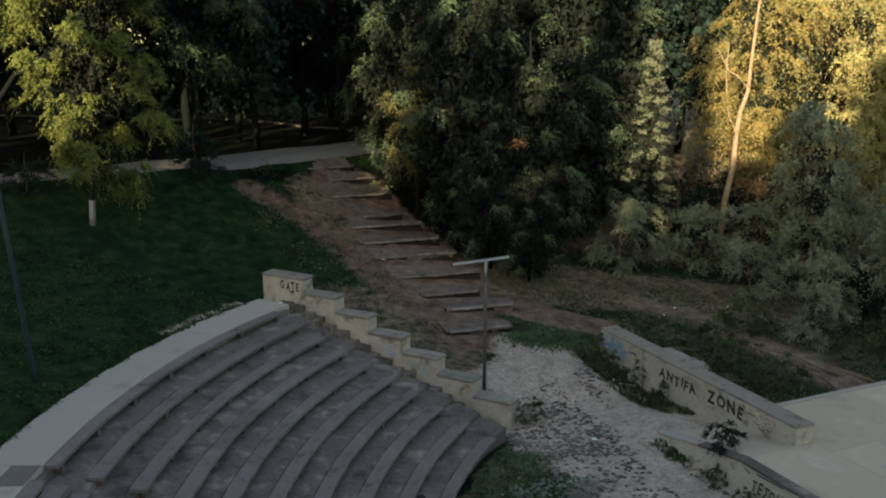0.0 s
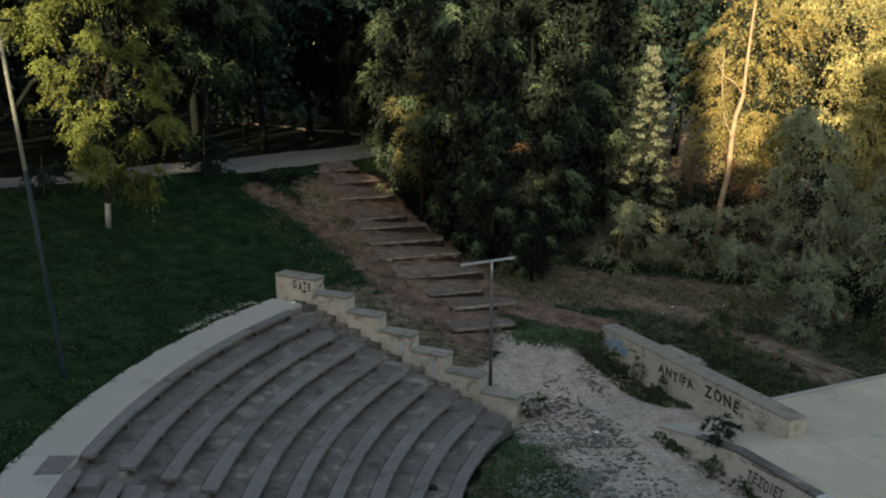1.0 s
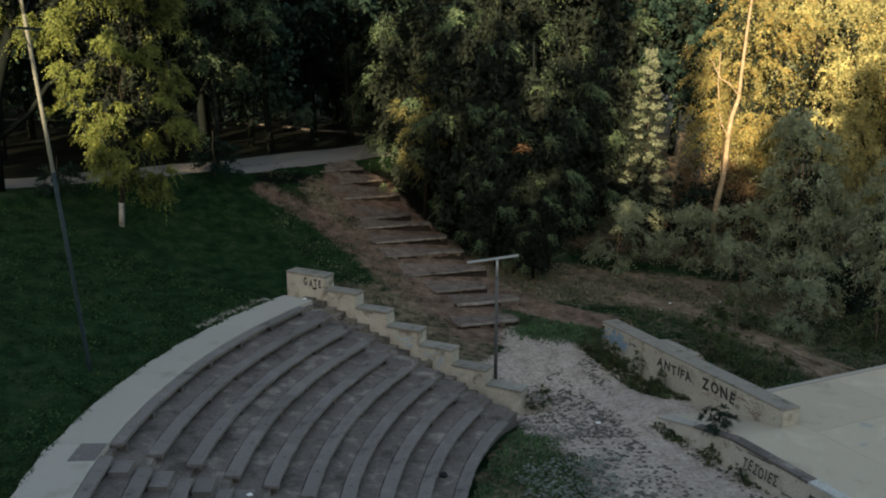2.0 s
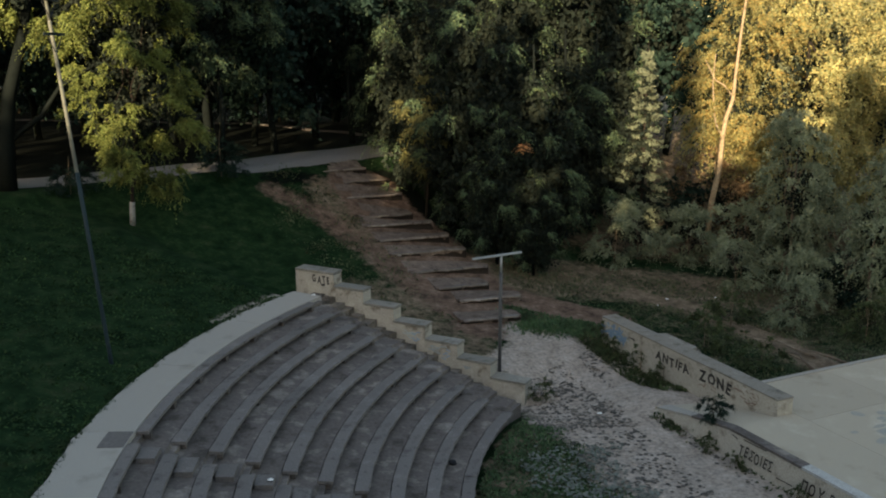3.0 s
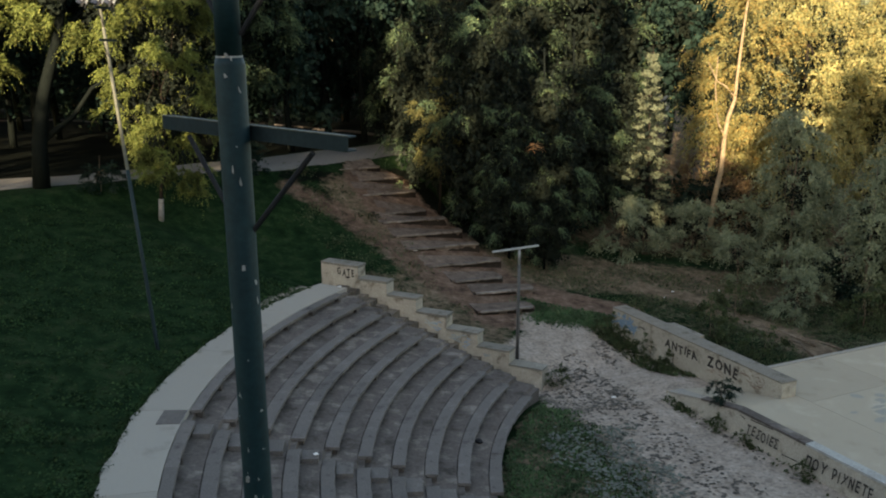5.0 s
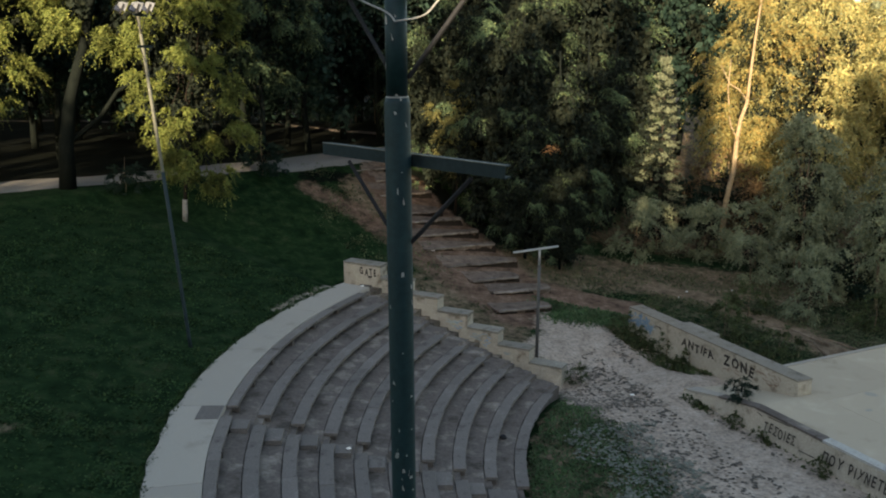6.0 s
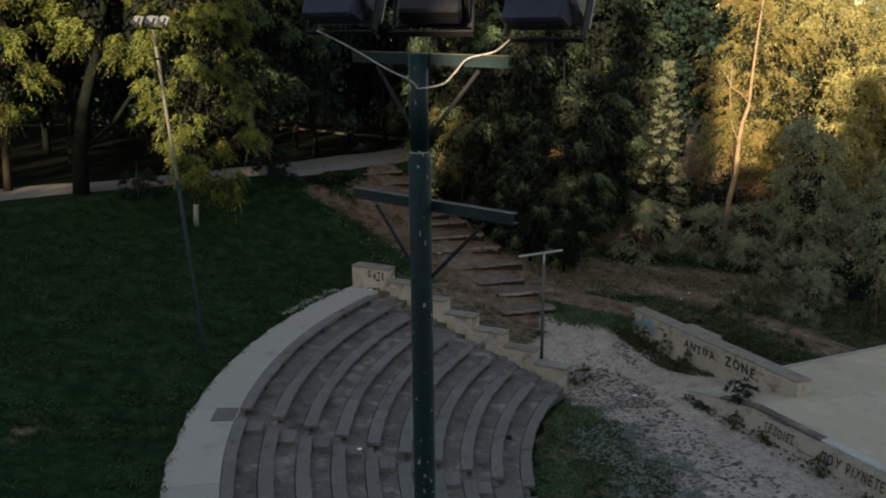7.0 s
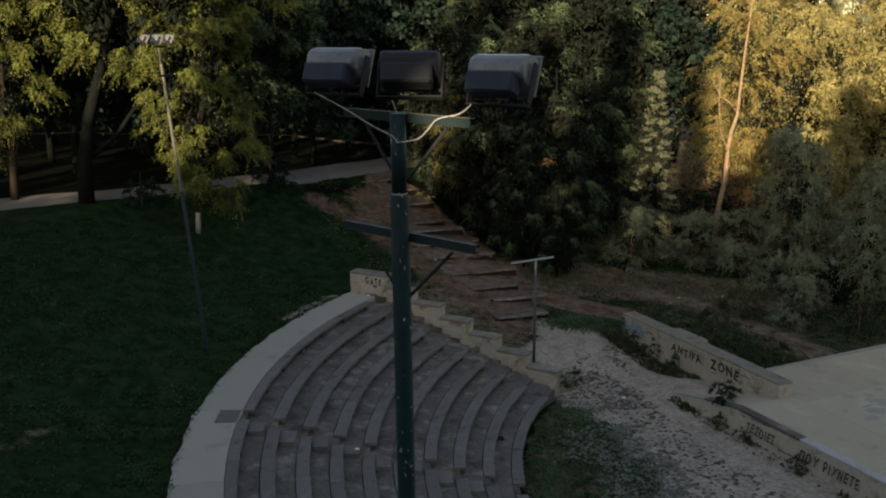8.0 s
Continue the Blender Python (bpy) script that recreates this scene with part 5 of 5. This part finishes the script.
wide_b = broadleaf(63, wide_line, 160, 11, 16, (0.25, 0.05), 0.9, M_BARK, M_L_OLIVE, 4, 0.2, 1.25, ((0, 0, 7.0), (3.7, 3.7, 6.6)), 0.6, 0.2, 0.45, 46, 0.6, (150, 1.0, 11, 0.7))
for m, x, y, turn_t, size in ((wide_a, 18.5, 44.5, 0, 1.0), (wide_a, 24.5, 42.5, 100, 1.05), (wide_a, 19.6, 50.5, 230, 1.15), (wide_b, 21.5, 49, 20, 1.2), (wide_b, 30, 44, 90, 1.1), (wide_a, 28, 50, 160, 1.2), (wide_b, 25, 36.5, 60, 0.75)):
    plant("eucalyptus", m, (x, y), "tall dense grey-green tree with hanging leaves", turn=turn_t, size=size, group="sunlit trees beyond the stage")

# shaded thickets and bushes
bush_line = [(0, 0, 0), (0.05, 0, 0.8), (0, 0.05, 1.8), (0.1, 0, 3.0)]
bush_a = broadleaf(71, bush_line, 46, 9, 13, (0.18, 0.042), 0.6, M_DEADWOOD, M_L_OLIVE, 6, 0.05, 0.75, ((0, 0, 1.9), (1.5, 1.5, 1.9)), 0.2, 0.15, 0.5, 18, 0.3, (50, 0.5, 8, 0.62))
bush_b = broadleaf(72, bush_line, 40, 9, 12, (0.16, 0.045), 0.4, M_DEADWOOD, M_L_FOREST, 6, 0.04, 0.62, ((0, 0, 1.1), (1.3, 1.2, 1.2)), 0.1, 0.15, 0.5, 16, 0.3, (40, 0.4, 8, 0.62))
bush_c = broadleaf(74, bush_line, 30, 8, 10, (0.2, 0.05), 0.5, M_DEADWOOD, M_L_WALLWEED, 5, 0.04, 0.7, ((0, 0, 1.0), (1.4, 1.3, 1.2)), 0.1, 0.15, 0.5, 14, 0.3, (20, 0.3, 6, 0.6))
for m, x, y, turn_t, size in ((wide_b, 16.4, 37.4, 0, 0.46), (wide_b, 20.2, 34.6, 70, 0.54), (bush_a, 15.2, 36.6, 200, 1.0), (bush_a, 9.2, 39.8, 30, 0.8), (bush_a, 11.6, 39.2, 120, 0.85), (bush_a, 14.0, 38.6, 300, 0.9), (bush_a, 18.2, 32.6, 10, 1.2), (bush_a, 7.8, 38.4, 250, 0.8), (wide_b, 22.8, 31.0, 150, 0.42), (bush_b, 16.8, 33.8, 45, 1.0), (bush_a, 12.6, 35.4, 20, 0.7), (bush_a, 14.8, 33.0, 110, 0.75), (bush_c, 11.0, 31.0, 200, 0.6), (bush_a, 13.4, 30.6, 260, 0.6), (bush_c, 9.2, 28.6, 90, 0.6), (bush_c, 16.0, 30.0, 15, 0.7), (bush_c, 10.6, 26.6, 310, 0.5)):
    plant("bush", m, (x, y), "dusty grey-green bush at the wood's edge", "bush", turn_t, size, "bushes at the wood's edge")
weep_line = [(0, 0, 0), (0.1, 0, 2.2), (0, 0.1, 4.4), (0.1, 0, 8.0)]
weep = broadleaf(75, weep_line, 74, 10, 13, (0.18, 0.042), 0.95, M_DEADWOOD, M_L_OLIVE, 6, 0.09, 0.75, ((0, 0, 4.9), (1.0, 1.0, 3.6)), 0.3, 0.15, 0.5, 24, 0.34, (60, 0.6, 9, 0.62))
for x, y, turn_t, size in ((15.15, 36.0, 0, 1.0), (17.1, 32.2, 130, 0.82), (18.5, 31.2, 220, 0.9)):
    plant("weeping_tree", weep, (x, y), "slim grey-green tree with hanging boughs in shade", "tree", turn_t, size, "slim trees at the wood's edge")
dry = broadleaf(73, bush_line, 44, 9, 10, (0.16, 0.022), 0.4, M_DEADWOOD, M_L_BROWN, 9, 0.05, 0.8, ((0, 0, 2.0), (1.4, 1.4, 2.1)), 0.2, 0.15, 0.4, 18, 0.3, (40, 0.5, 8, 0.62))
for x, y, turn_t, size in ((15.2, 42.6, 0, 1.5), (16.9, 43.0, 130, 1.3), (14.2, 44.2, 250, 1.5)):
    plant("dry_bush", dry, (x, y), "brown dry bush of bare twigs under the trees", "bush", turn_t, size, "dry bushes")
for m, x, y, turn_t, size in ((bush_a, 12.2, 40.4, 40, 0.7), (bush_b, 11.6, 43.2, 140, 1.1), (bush_b, 12.8, 44.4, 220, 1.4)):
    plant("bush", m, (x, y), "leafy shrub in the shade under the trees", "bush", turn_t, size, "bushes at the wood's edge")
plant("bush", bush_b, (-10.9, 39.0), "dark rounded shrub beside the pale road", "bush", 80, 0.75)
plant("bush", bush_b, (-16.0, 33.9), "small leafy shrub beside the pale road", "bush", 20, 0.55)
for x, y, size, turn_t in ((5.1, 28.5, 0.34, 0), (5.55, 27.5, 0.26, 80), (6.3, 26.4, 0.36, 160), (6.8, 25.3, 0.3, 220), (2.55, 24.66, 0.26, 30), (6.5, 29.8, 0.35, 100), (7.25, 21.35, 0.3, 0), (6.75, 20.3, 0.2, 60), (7.2, 19.2, 0.18, 120), (8.1, 17.2, 0.2, 70)):
    plant("weed_bush", bush_c, (x, y), "straggly green weed growing against the wall", "weed", turn_t, size, "weeds along the walls", 0.05)

plant("weed_bush", bush_b, (7.08, 20.95), "leafy weed sprouting from the top of the stage wall", "weed", 15, 0.31, "weeds along the walls", -0.55)

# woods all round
forest = [broadleaf(80 + i, wide_line, 72, 8, 8, (0.42, 0.13), 0.6, M_SHADEBARK, M_L_FOREST, 3, 0.2, 1.9, ((0, 0, 8.4 + i * 0.6), (4.2, 4.2, 6.4)), 1.9 - i * 0.7, 0.15, 0.45, 34, 0.7, (170, 1.4, 9, 0.62)) for i in range(2)]
rng = random.Random(90)
spots = []
for x in np.arange(-46, 60, 7.4):
    for row_y, jitter in ((57, 2.5), (67, 3)) if x < -6 else ((57, 2.5),):
        spots.append((x + rng.uniform(-2.5, 2.5), row_y + rng.uniform(-jitter, jitter) + (6 if x < -8 else 0)))
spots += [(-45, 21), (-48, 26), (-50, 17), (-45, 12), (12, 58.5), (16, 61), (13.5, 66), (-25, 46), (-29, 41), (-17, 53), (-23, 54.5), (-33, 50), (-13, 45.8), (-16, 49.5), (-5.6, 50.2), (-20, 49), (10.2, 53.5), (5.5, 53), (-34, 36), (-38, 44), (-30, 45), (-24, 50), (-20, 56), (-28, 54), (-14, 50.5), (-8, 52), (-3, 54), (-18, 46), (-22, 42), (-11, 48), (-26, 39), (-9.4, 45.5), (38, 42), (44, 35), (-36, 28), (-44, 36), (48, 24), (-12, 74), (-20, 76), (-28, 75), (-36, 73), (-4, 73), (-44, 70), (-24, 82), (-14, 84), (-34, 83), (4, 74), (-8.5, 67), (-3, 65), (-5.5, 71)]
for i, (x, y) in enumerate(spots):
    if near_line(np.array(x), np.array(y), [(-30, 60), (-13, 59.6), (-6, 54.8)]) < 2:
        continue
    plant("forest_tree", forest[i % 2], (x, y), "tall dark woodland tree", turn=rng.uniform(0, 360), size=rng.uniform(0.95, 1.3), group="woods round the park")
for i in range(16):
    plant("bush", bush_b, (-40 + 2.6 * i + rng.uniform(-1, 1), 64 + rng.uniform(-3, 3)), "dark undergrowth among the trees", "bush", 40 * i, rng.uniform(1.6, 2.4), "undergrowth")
# unseen trees added behind the viewer to block and shape the low sun
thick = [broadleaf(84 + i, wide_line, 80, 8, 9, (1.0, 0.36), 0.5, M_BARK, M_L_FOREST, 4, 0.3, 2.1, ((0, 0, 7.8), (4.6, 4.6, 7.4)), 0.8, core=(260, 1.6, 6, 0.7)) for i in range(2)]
screen_tree = broadleaf(86, wide_line, 90, 8, 9, (0.9, 0.3), 0.4, M_BARK, M_L_FOREST, 4, 0.3, 1.2, ((0, 0, 14), (1.3, 1.3, 13)), 0.8, core=(200, 1.2, 8, 0.8))
for i, (x, y, size) in enumerate(((-44, -24, 1.02), (-37, -25, 1.02), (-31.5, -24, 0.98), (-26, -27, 0.97), (-22, -26, 0.97), (-9.5, -26, 0.95), (-4.5, -25, 1.1), (0.5, -26, 1.42), (6, -25, 1.38), (11.5, -26, 1.4), (17, -25, 1.4), (24, -25, 1.3), (31, -24, 1.2), (-12.5, -33, 0.9), (-34, -32, 1.0), (-7, -33, 0.9), (-1, -34, 1.0), (5, -33, 1.1), (-28, -34, 1.0), (-16.5, -26, 1.1))):
    plant("forest_tree", thick[i % 2], (x, y), "tall dark woodland tree", turn=47.0 * i, size=size, group="woods round the park")
slim = broadleaf(89, wide_line, 100, 8, 9, (0.8, 0.28), 0.4, M_BARK, M_L_FOREST, 4, 0.25, 0.55, ((0, 0, 14), (0.6, 0.6, 13)), 0.8, core=(160, 1.0, 8, 0.8))
for i, (x, y, size) in enumerate(((-20.6, -26, 1.12), (-18.9, -29, 0.80), (-17.1, -26, 0.86), (-13.6, -26, 0.95), (-8.9, -25, 0.87), (-11.2, -26.5, 0.6), (-36.9, -26, 0.80))):
    plant("screen_tree", slim, (x, y), "unseen tall slim tree added to block the sun", turn=70.0 * i, size=size, group="woods round the park")
airy = broadleaf(88, wide_line, 44, 8, 9, (0.8, 0.28), 0.4, M_BARK, M_L_FOREST, 4, 0.25, 0.8, ((0, 0, 14), (1.3, 1.3, 13)), 0.8, 0.15, 0.2, 14, 0.42, (24, 1.0, 8, 0.6), 2.2)
for i, (x, y, size) in enumerate(((-22.8, -27, 0.98), (-18.6, -28, 0.78), (-14.9, -28, 0.78))):
    plant("screen_tree", airy, (x, y), "unseen tall narrow tree added to let flecks of sun through its gaps", turn=80.0 * i, size=size, group="woods round the park")
for i, (x, y, size) in enumerate(((-27.6, -26, 0.97), (-28.9, -28, 0.95), (-3.9, -24.5, 0.76), (0.2, -25, 0.88), (2.6, -26, 0.9), (5.0, -26, 0.92), (-41.6, -26, 0.6), (-43.4, -25, 0.6), (-35.2, -25, 0.64), (-34.2, -27, 0.6), (-46, -26, 0.6))):
    plant("screen_tree", screen_tree, (x, y), "unseen tall narrow tree added to shade what lies beyond", turn=60.0 * i, size=size, group="woods round the park")

# ---- ground cover ----
def scatter(name, seed, spots_xy, length, width, lift, material, label, category, flat=0.0):
    """Small leaves strewn or growing over the ground as one mesh."""
    rng_n = np.random.default_rng(seed)
    x, y = spots_xy
    n = len(x)
    p = np.c_[x, y, land(x, y) + lift]
    way = rng_n.normal(size=(n, 3)) * (1, 1, 0.35 * (1 - flat)) + (0, 0, 0.25 * (1 - flat))
    way /= np.linalg.norm(way, axis=1, keepdims=True)
    side = np.cross(way, np.array((0, 0, 1)) + rng_n.normal(size=(n, 3)) * 0.35 * (1 - flat))
    side /= np.linalg.norm(side, axis=1, keepdims=True) + 1e-9
    ln = length * (0.5 + rng_n.random((n, 1)))
    wd = width * (0.5 + rng_n.random((n, 1)))
    v = np.empty((n, 4, 3))
    v[:, 0], v[:, 1], v[:, 2], v[:, 3] = p, p + way * ln * 0.5 + side * wd, p + way * ln, p + way * ln * 0.5 - side * wd
    v[:, 2, 2] += 0.3 * ln[:, 0] * (1 - flat)
    ob = new(name, raw_mesh(name, v.reshape(-1, 3), np.arange(n * 4).reshape(-1, 4), material))
    return tagged(ob, label, category, kind="stuff")


def clustered(seed, n, groups, x0, x1, y0, y1, spread, keep):
    rng_n = np.random.default_rng(seed)
    cx, cy = rng_n.uniform(x0, x1, groups), rng_n.uniform(y0, y1, groups)
    k = rng_n.integers(0, groups, n)
    x, y = cx[k] + rng_n.normal(0, spread, n), cy[k] + rng_n.normal(0, spread, n)
    ok = keep(x, y)
    return x[ok], y[ok]


def noise_rim(deg):
    return np.sin(deg * 1.7) * 0.5 + np.sin(deg * 4.1 + 1.0) * 0.35 + np.sin(deg * 9.3) * 0.25


def lawn(x, y):
    r, a = polar(x, y)
    return (r > R_WALK - 0.03) & (a > 152) & ((x + 11.2) * 0.714 - (y - 39.2) * 0.70 > 0.8) & (near_line(x, y, [(-9.0, 40.6), (-5.6, 36.6), (-2.6, 33.0)]) > 2)


def court(x, y):
    r, a = polar(x, y)
    return (r < 13.66) & (x < turf_edge(y) + 0.5 * noise_rim(17.0 * x + 23.0 * y))


def gravel(x, y):
    r, a = polar(x, y)
    return (r < 13.4) & (x > turf_edge(y) - 0.9) & ((x - ST_AT[0]) * ST_U[0] + (y - ST_AT[1]) * ST_U[1] < -2.15)


def path_far(x, y):
    return near_line(x, y, [(3.0, 28.9), (4.3, 26.1), (5.4, 22.7), (6.0, 20.4), (6.8, 18.0), (7.9, 15.8), (9.5, 11)])


scatter("lawn_weeds", 1, clustered(1, 70000, 900, -26, -3, 8, 38, 0.42, lawn), 0.085, 0.036, 0.0, M_L_WEED, "low leafy weeds and grass of the lawn", "grass", 0.3)
scatter("court_grass", 2, clustered(2, 36000, 420, -1.2, 5, 11, 24, 0.34, court), 0.085, 0.03, 0.0, M_L_GRASS, "patchy grass on the theatre floor", "grass")
scatter("path_grass", 12, clustered(12, 9000, 90, 2.2, 5.6, 29.4, 32.2, 0.3, lambda x, y: near_line(x, y, [(1.5, 33.3), (4.0, 32.2), (6.2, 31.4)]) > 0.9), 0.09, 0.032, 0.0, M_L_GRASS, "grass beside the red earth path", "grass")
scatter("bank_grass", 3, clustered(3, 42000, 700, 1, 24, 24.5, 37, 0.5, lambda x, y: (near_line(x, y, [(1.5, 33.3), (4.0, 32.2), (6.2, 31.4)]) > 1.2) & (near_line(x, y, [(7.9, 34.4), (9.9, 33.2), (11.2, 31.0), (12.3, 29.3), (13.0, 27.0), (13.8, 25.4)]) > 0.6) & ((x - ST_AT[0]) * ST_U[0] + (y - ST_AT[1]) * ST_U[1] > -0.3) & ((x - ST_AT[0]) * ST_V[0] + (y - ST_AT[1]) * ST_V[1] < -2.3)), 0.09, 0.03, 0.0, M_L_BANK, "rough grass and weeds on the valley floor", "grass")
scatter("leaf_litter", 4, clustered(4, 2000, 1300, 1.8, 7.6, 11, 22.5, 0.13, lambda x, y: gravel(x, y) & (path_far(x, y) > 0.5)), 0.12, 0.06, 0.012, M_L_DRY, "dark dry leaves lying on the gravel", "leaf litter", 0.88)
scatter("path_litter", 14, clustered(14, 1300, 900, 2.0, 5.0, 22.0, 28.2, 0.12, lambda x, y: (polar(x, y)[0] < 14.6) & (path_far(x, y) > 0.35)), 0.12, 0.058, 0.012, M_L_DRY, "dark dry leaves strewn beside the path", "leaf litter", 0.88)
scatter("faded_leaves", 15, clustered(15, 3000, 1500, 0.8, 4.8, 11, 20.6, 0.12, lambda x, y: (np.abs(x - turf_edge(y) + 0.2) < 1.3) & (polar(x, y)[0] < 13.2)), 0.11, 0.055, 0.05, M_L_FADED, "faded grey leaves strewn over the grass", "leaf litter", 0.8)
front_line = [tuple(stage_point(-2.12, b)) for b in (-2.6, 1.0, 5.0, 12.0)]
scatter("wall_weeds", 6, clustered(6, 9000, 160, 5.6, 11, 10, 23.6, 0.16, lambda x, y: near_line(x, y, front_line) < 0.22), 0.11, 0.035, 0.02, M_L_WALLWEED, "weeds along the foot of the stage wall", "weeds")
wall_line = [tuple(stage_point(-0.3, b)) for b in (-8.8, -4.2)]
scatter("bank_weeds", 7, clustered(7, 9000, 160, 4.6, 8, 24, 29.6, 0.2, lambda x, y: near_line(x, y, wall_line) < 0.55), 0.12, 0.035, 0.02, M_L_WALLWEED, "weeds along the foot of the graffiti wall", "weeds")

rim_rng = np.random.default_rng(9)
rim_a = radians(1) * rim_rng.uniform(149, 212, 9000)
rim_r = R_WALK + 0.12 * noise_rim(np.degrees(rim_a)) + rim_rng.normal(0.04, 0.06, 9000)
scatter("verge_grass", 9, (CX + rim_r * np.cos(rim_a), CY + rim_r * np.sin(rim_a)), 0.05, 0.016, 0.02, M_L_WEED, "grass creeping over the walk's outer edge", "grass")
bank = [(-8.6, 40.4), (-5.4, 36.9), (-2.6, 33.4), (-0.6, 31.2)]
scatter("bank_weeds", 8, clustered(8, 5200, 130, -9, 1, 30, 42, 0.28, lambda x, y: (near_line(x, y, bank) < 2.4) & (near_line(x, y, [(-4.0, 42.5), (-0.2, 35.0), (1.5, 30.4)]) > 1.5)), 0.09, 0.035, 0.0, M_L_BANK, "tufts of grass on the worn earth bank", "grass")

# scraps of litter
for i, (x, y, z, w) in enumerate(((-5.2, 27.35, Z_TOP + 0.04, 0.13), (-4.75, 15.6, 1.45, 0.10), (-0.62, 19.0, 0.0, 0.0), (4.2, 22.9, 0, 0.12), (-2.45, 35.6, 0, 0.2), (9.2, 34.0, 0, 0.1), (8.6, 33.1, 0, 0.08), (11.5, 34.5, 0, 0.08))):
    if w == 0:
        continue
    z = z or land_at(x, y) + 0.01
    bm = bmesh.new()
    bmesh.ops.create_icosphere(bm, subdivisions=2, radius=w / 2)
    for v in bm.verts:
        v.co = Vector((v.co.x * 1.3, v.co.y, v.co.z * 0.45 + w * 0.2)) + Vector((noise.noise(v.co * 30 + Vector((i, 0, 0))), noise.noise(v.co * 25 + Vector((0, i, 0))), noise.noise(v.co * 28))) * w * 0.25
    scrap = part("paper_scrap", bm, M_PAPER)
    scrap.location = (x, y, z)
    tagged(scrap, "crumpled white paper scrap lying on the ground", "litter", "scraps of litter")

# a dark crumpled bag between two benches
bm = bmesh.new()
bmesh.ops.create_icosphere(bm, subdivisions=2, radius=0.09)
for v in bm.verts:
    v.co = Vector((v.co.x * 1.3, v.co.y, v.co.z * 0.8 + 0.06)) * (1 + 0.35 * noise.noise(v.co * 14))
bag = part("litter_bag", bm, M_DARKSTEEL)
bag.location = (-0.50, 19.15, 0.01)
tagged(bag, "small black crumpled bag lying between two benches", "litter")

# fallen branches behind the stage
for x, y, turn_b, length in ((13.0, 27.6, 130, 2.4), (13.9, 27.0, 150, 1.6), (12.4, 26.2, 100, 1.5)):
    bm = bmesh.new()
    tube(bm, [(0, 0, 0.05), (length * 0.4, 0.1, 0.22), (length * 0.7, 0, 0.3), (length, 0.15, 0.25)], [0.05, 0.045, 0.03, 0.012], 7)
    tube(bm, [(length * 0.4, 0.1, 0.22), (length * 0.6, 0.5, 0.4), (length * 0.75, 0.8, 0.4)], [0.025, 0.018, 0.006], 6)
    branch = part("fallen_branch", bm, M_DEADWOOD, None, "", True)
    branch.location, branch.rotation_euler = (x, y, land_at(x, y)), (0, 0, radians(turn_b))
    tagged(branch, "dead fallen branch lying on the slope", "branch", "fallen branches")
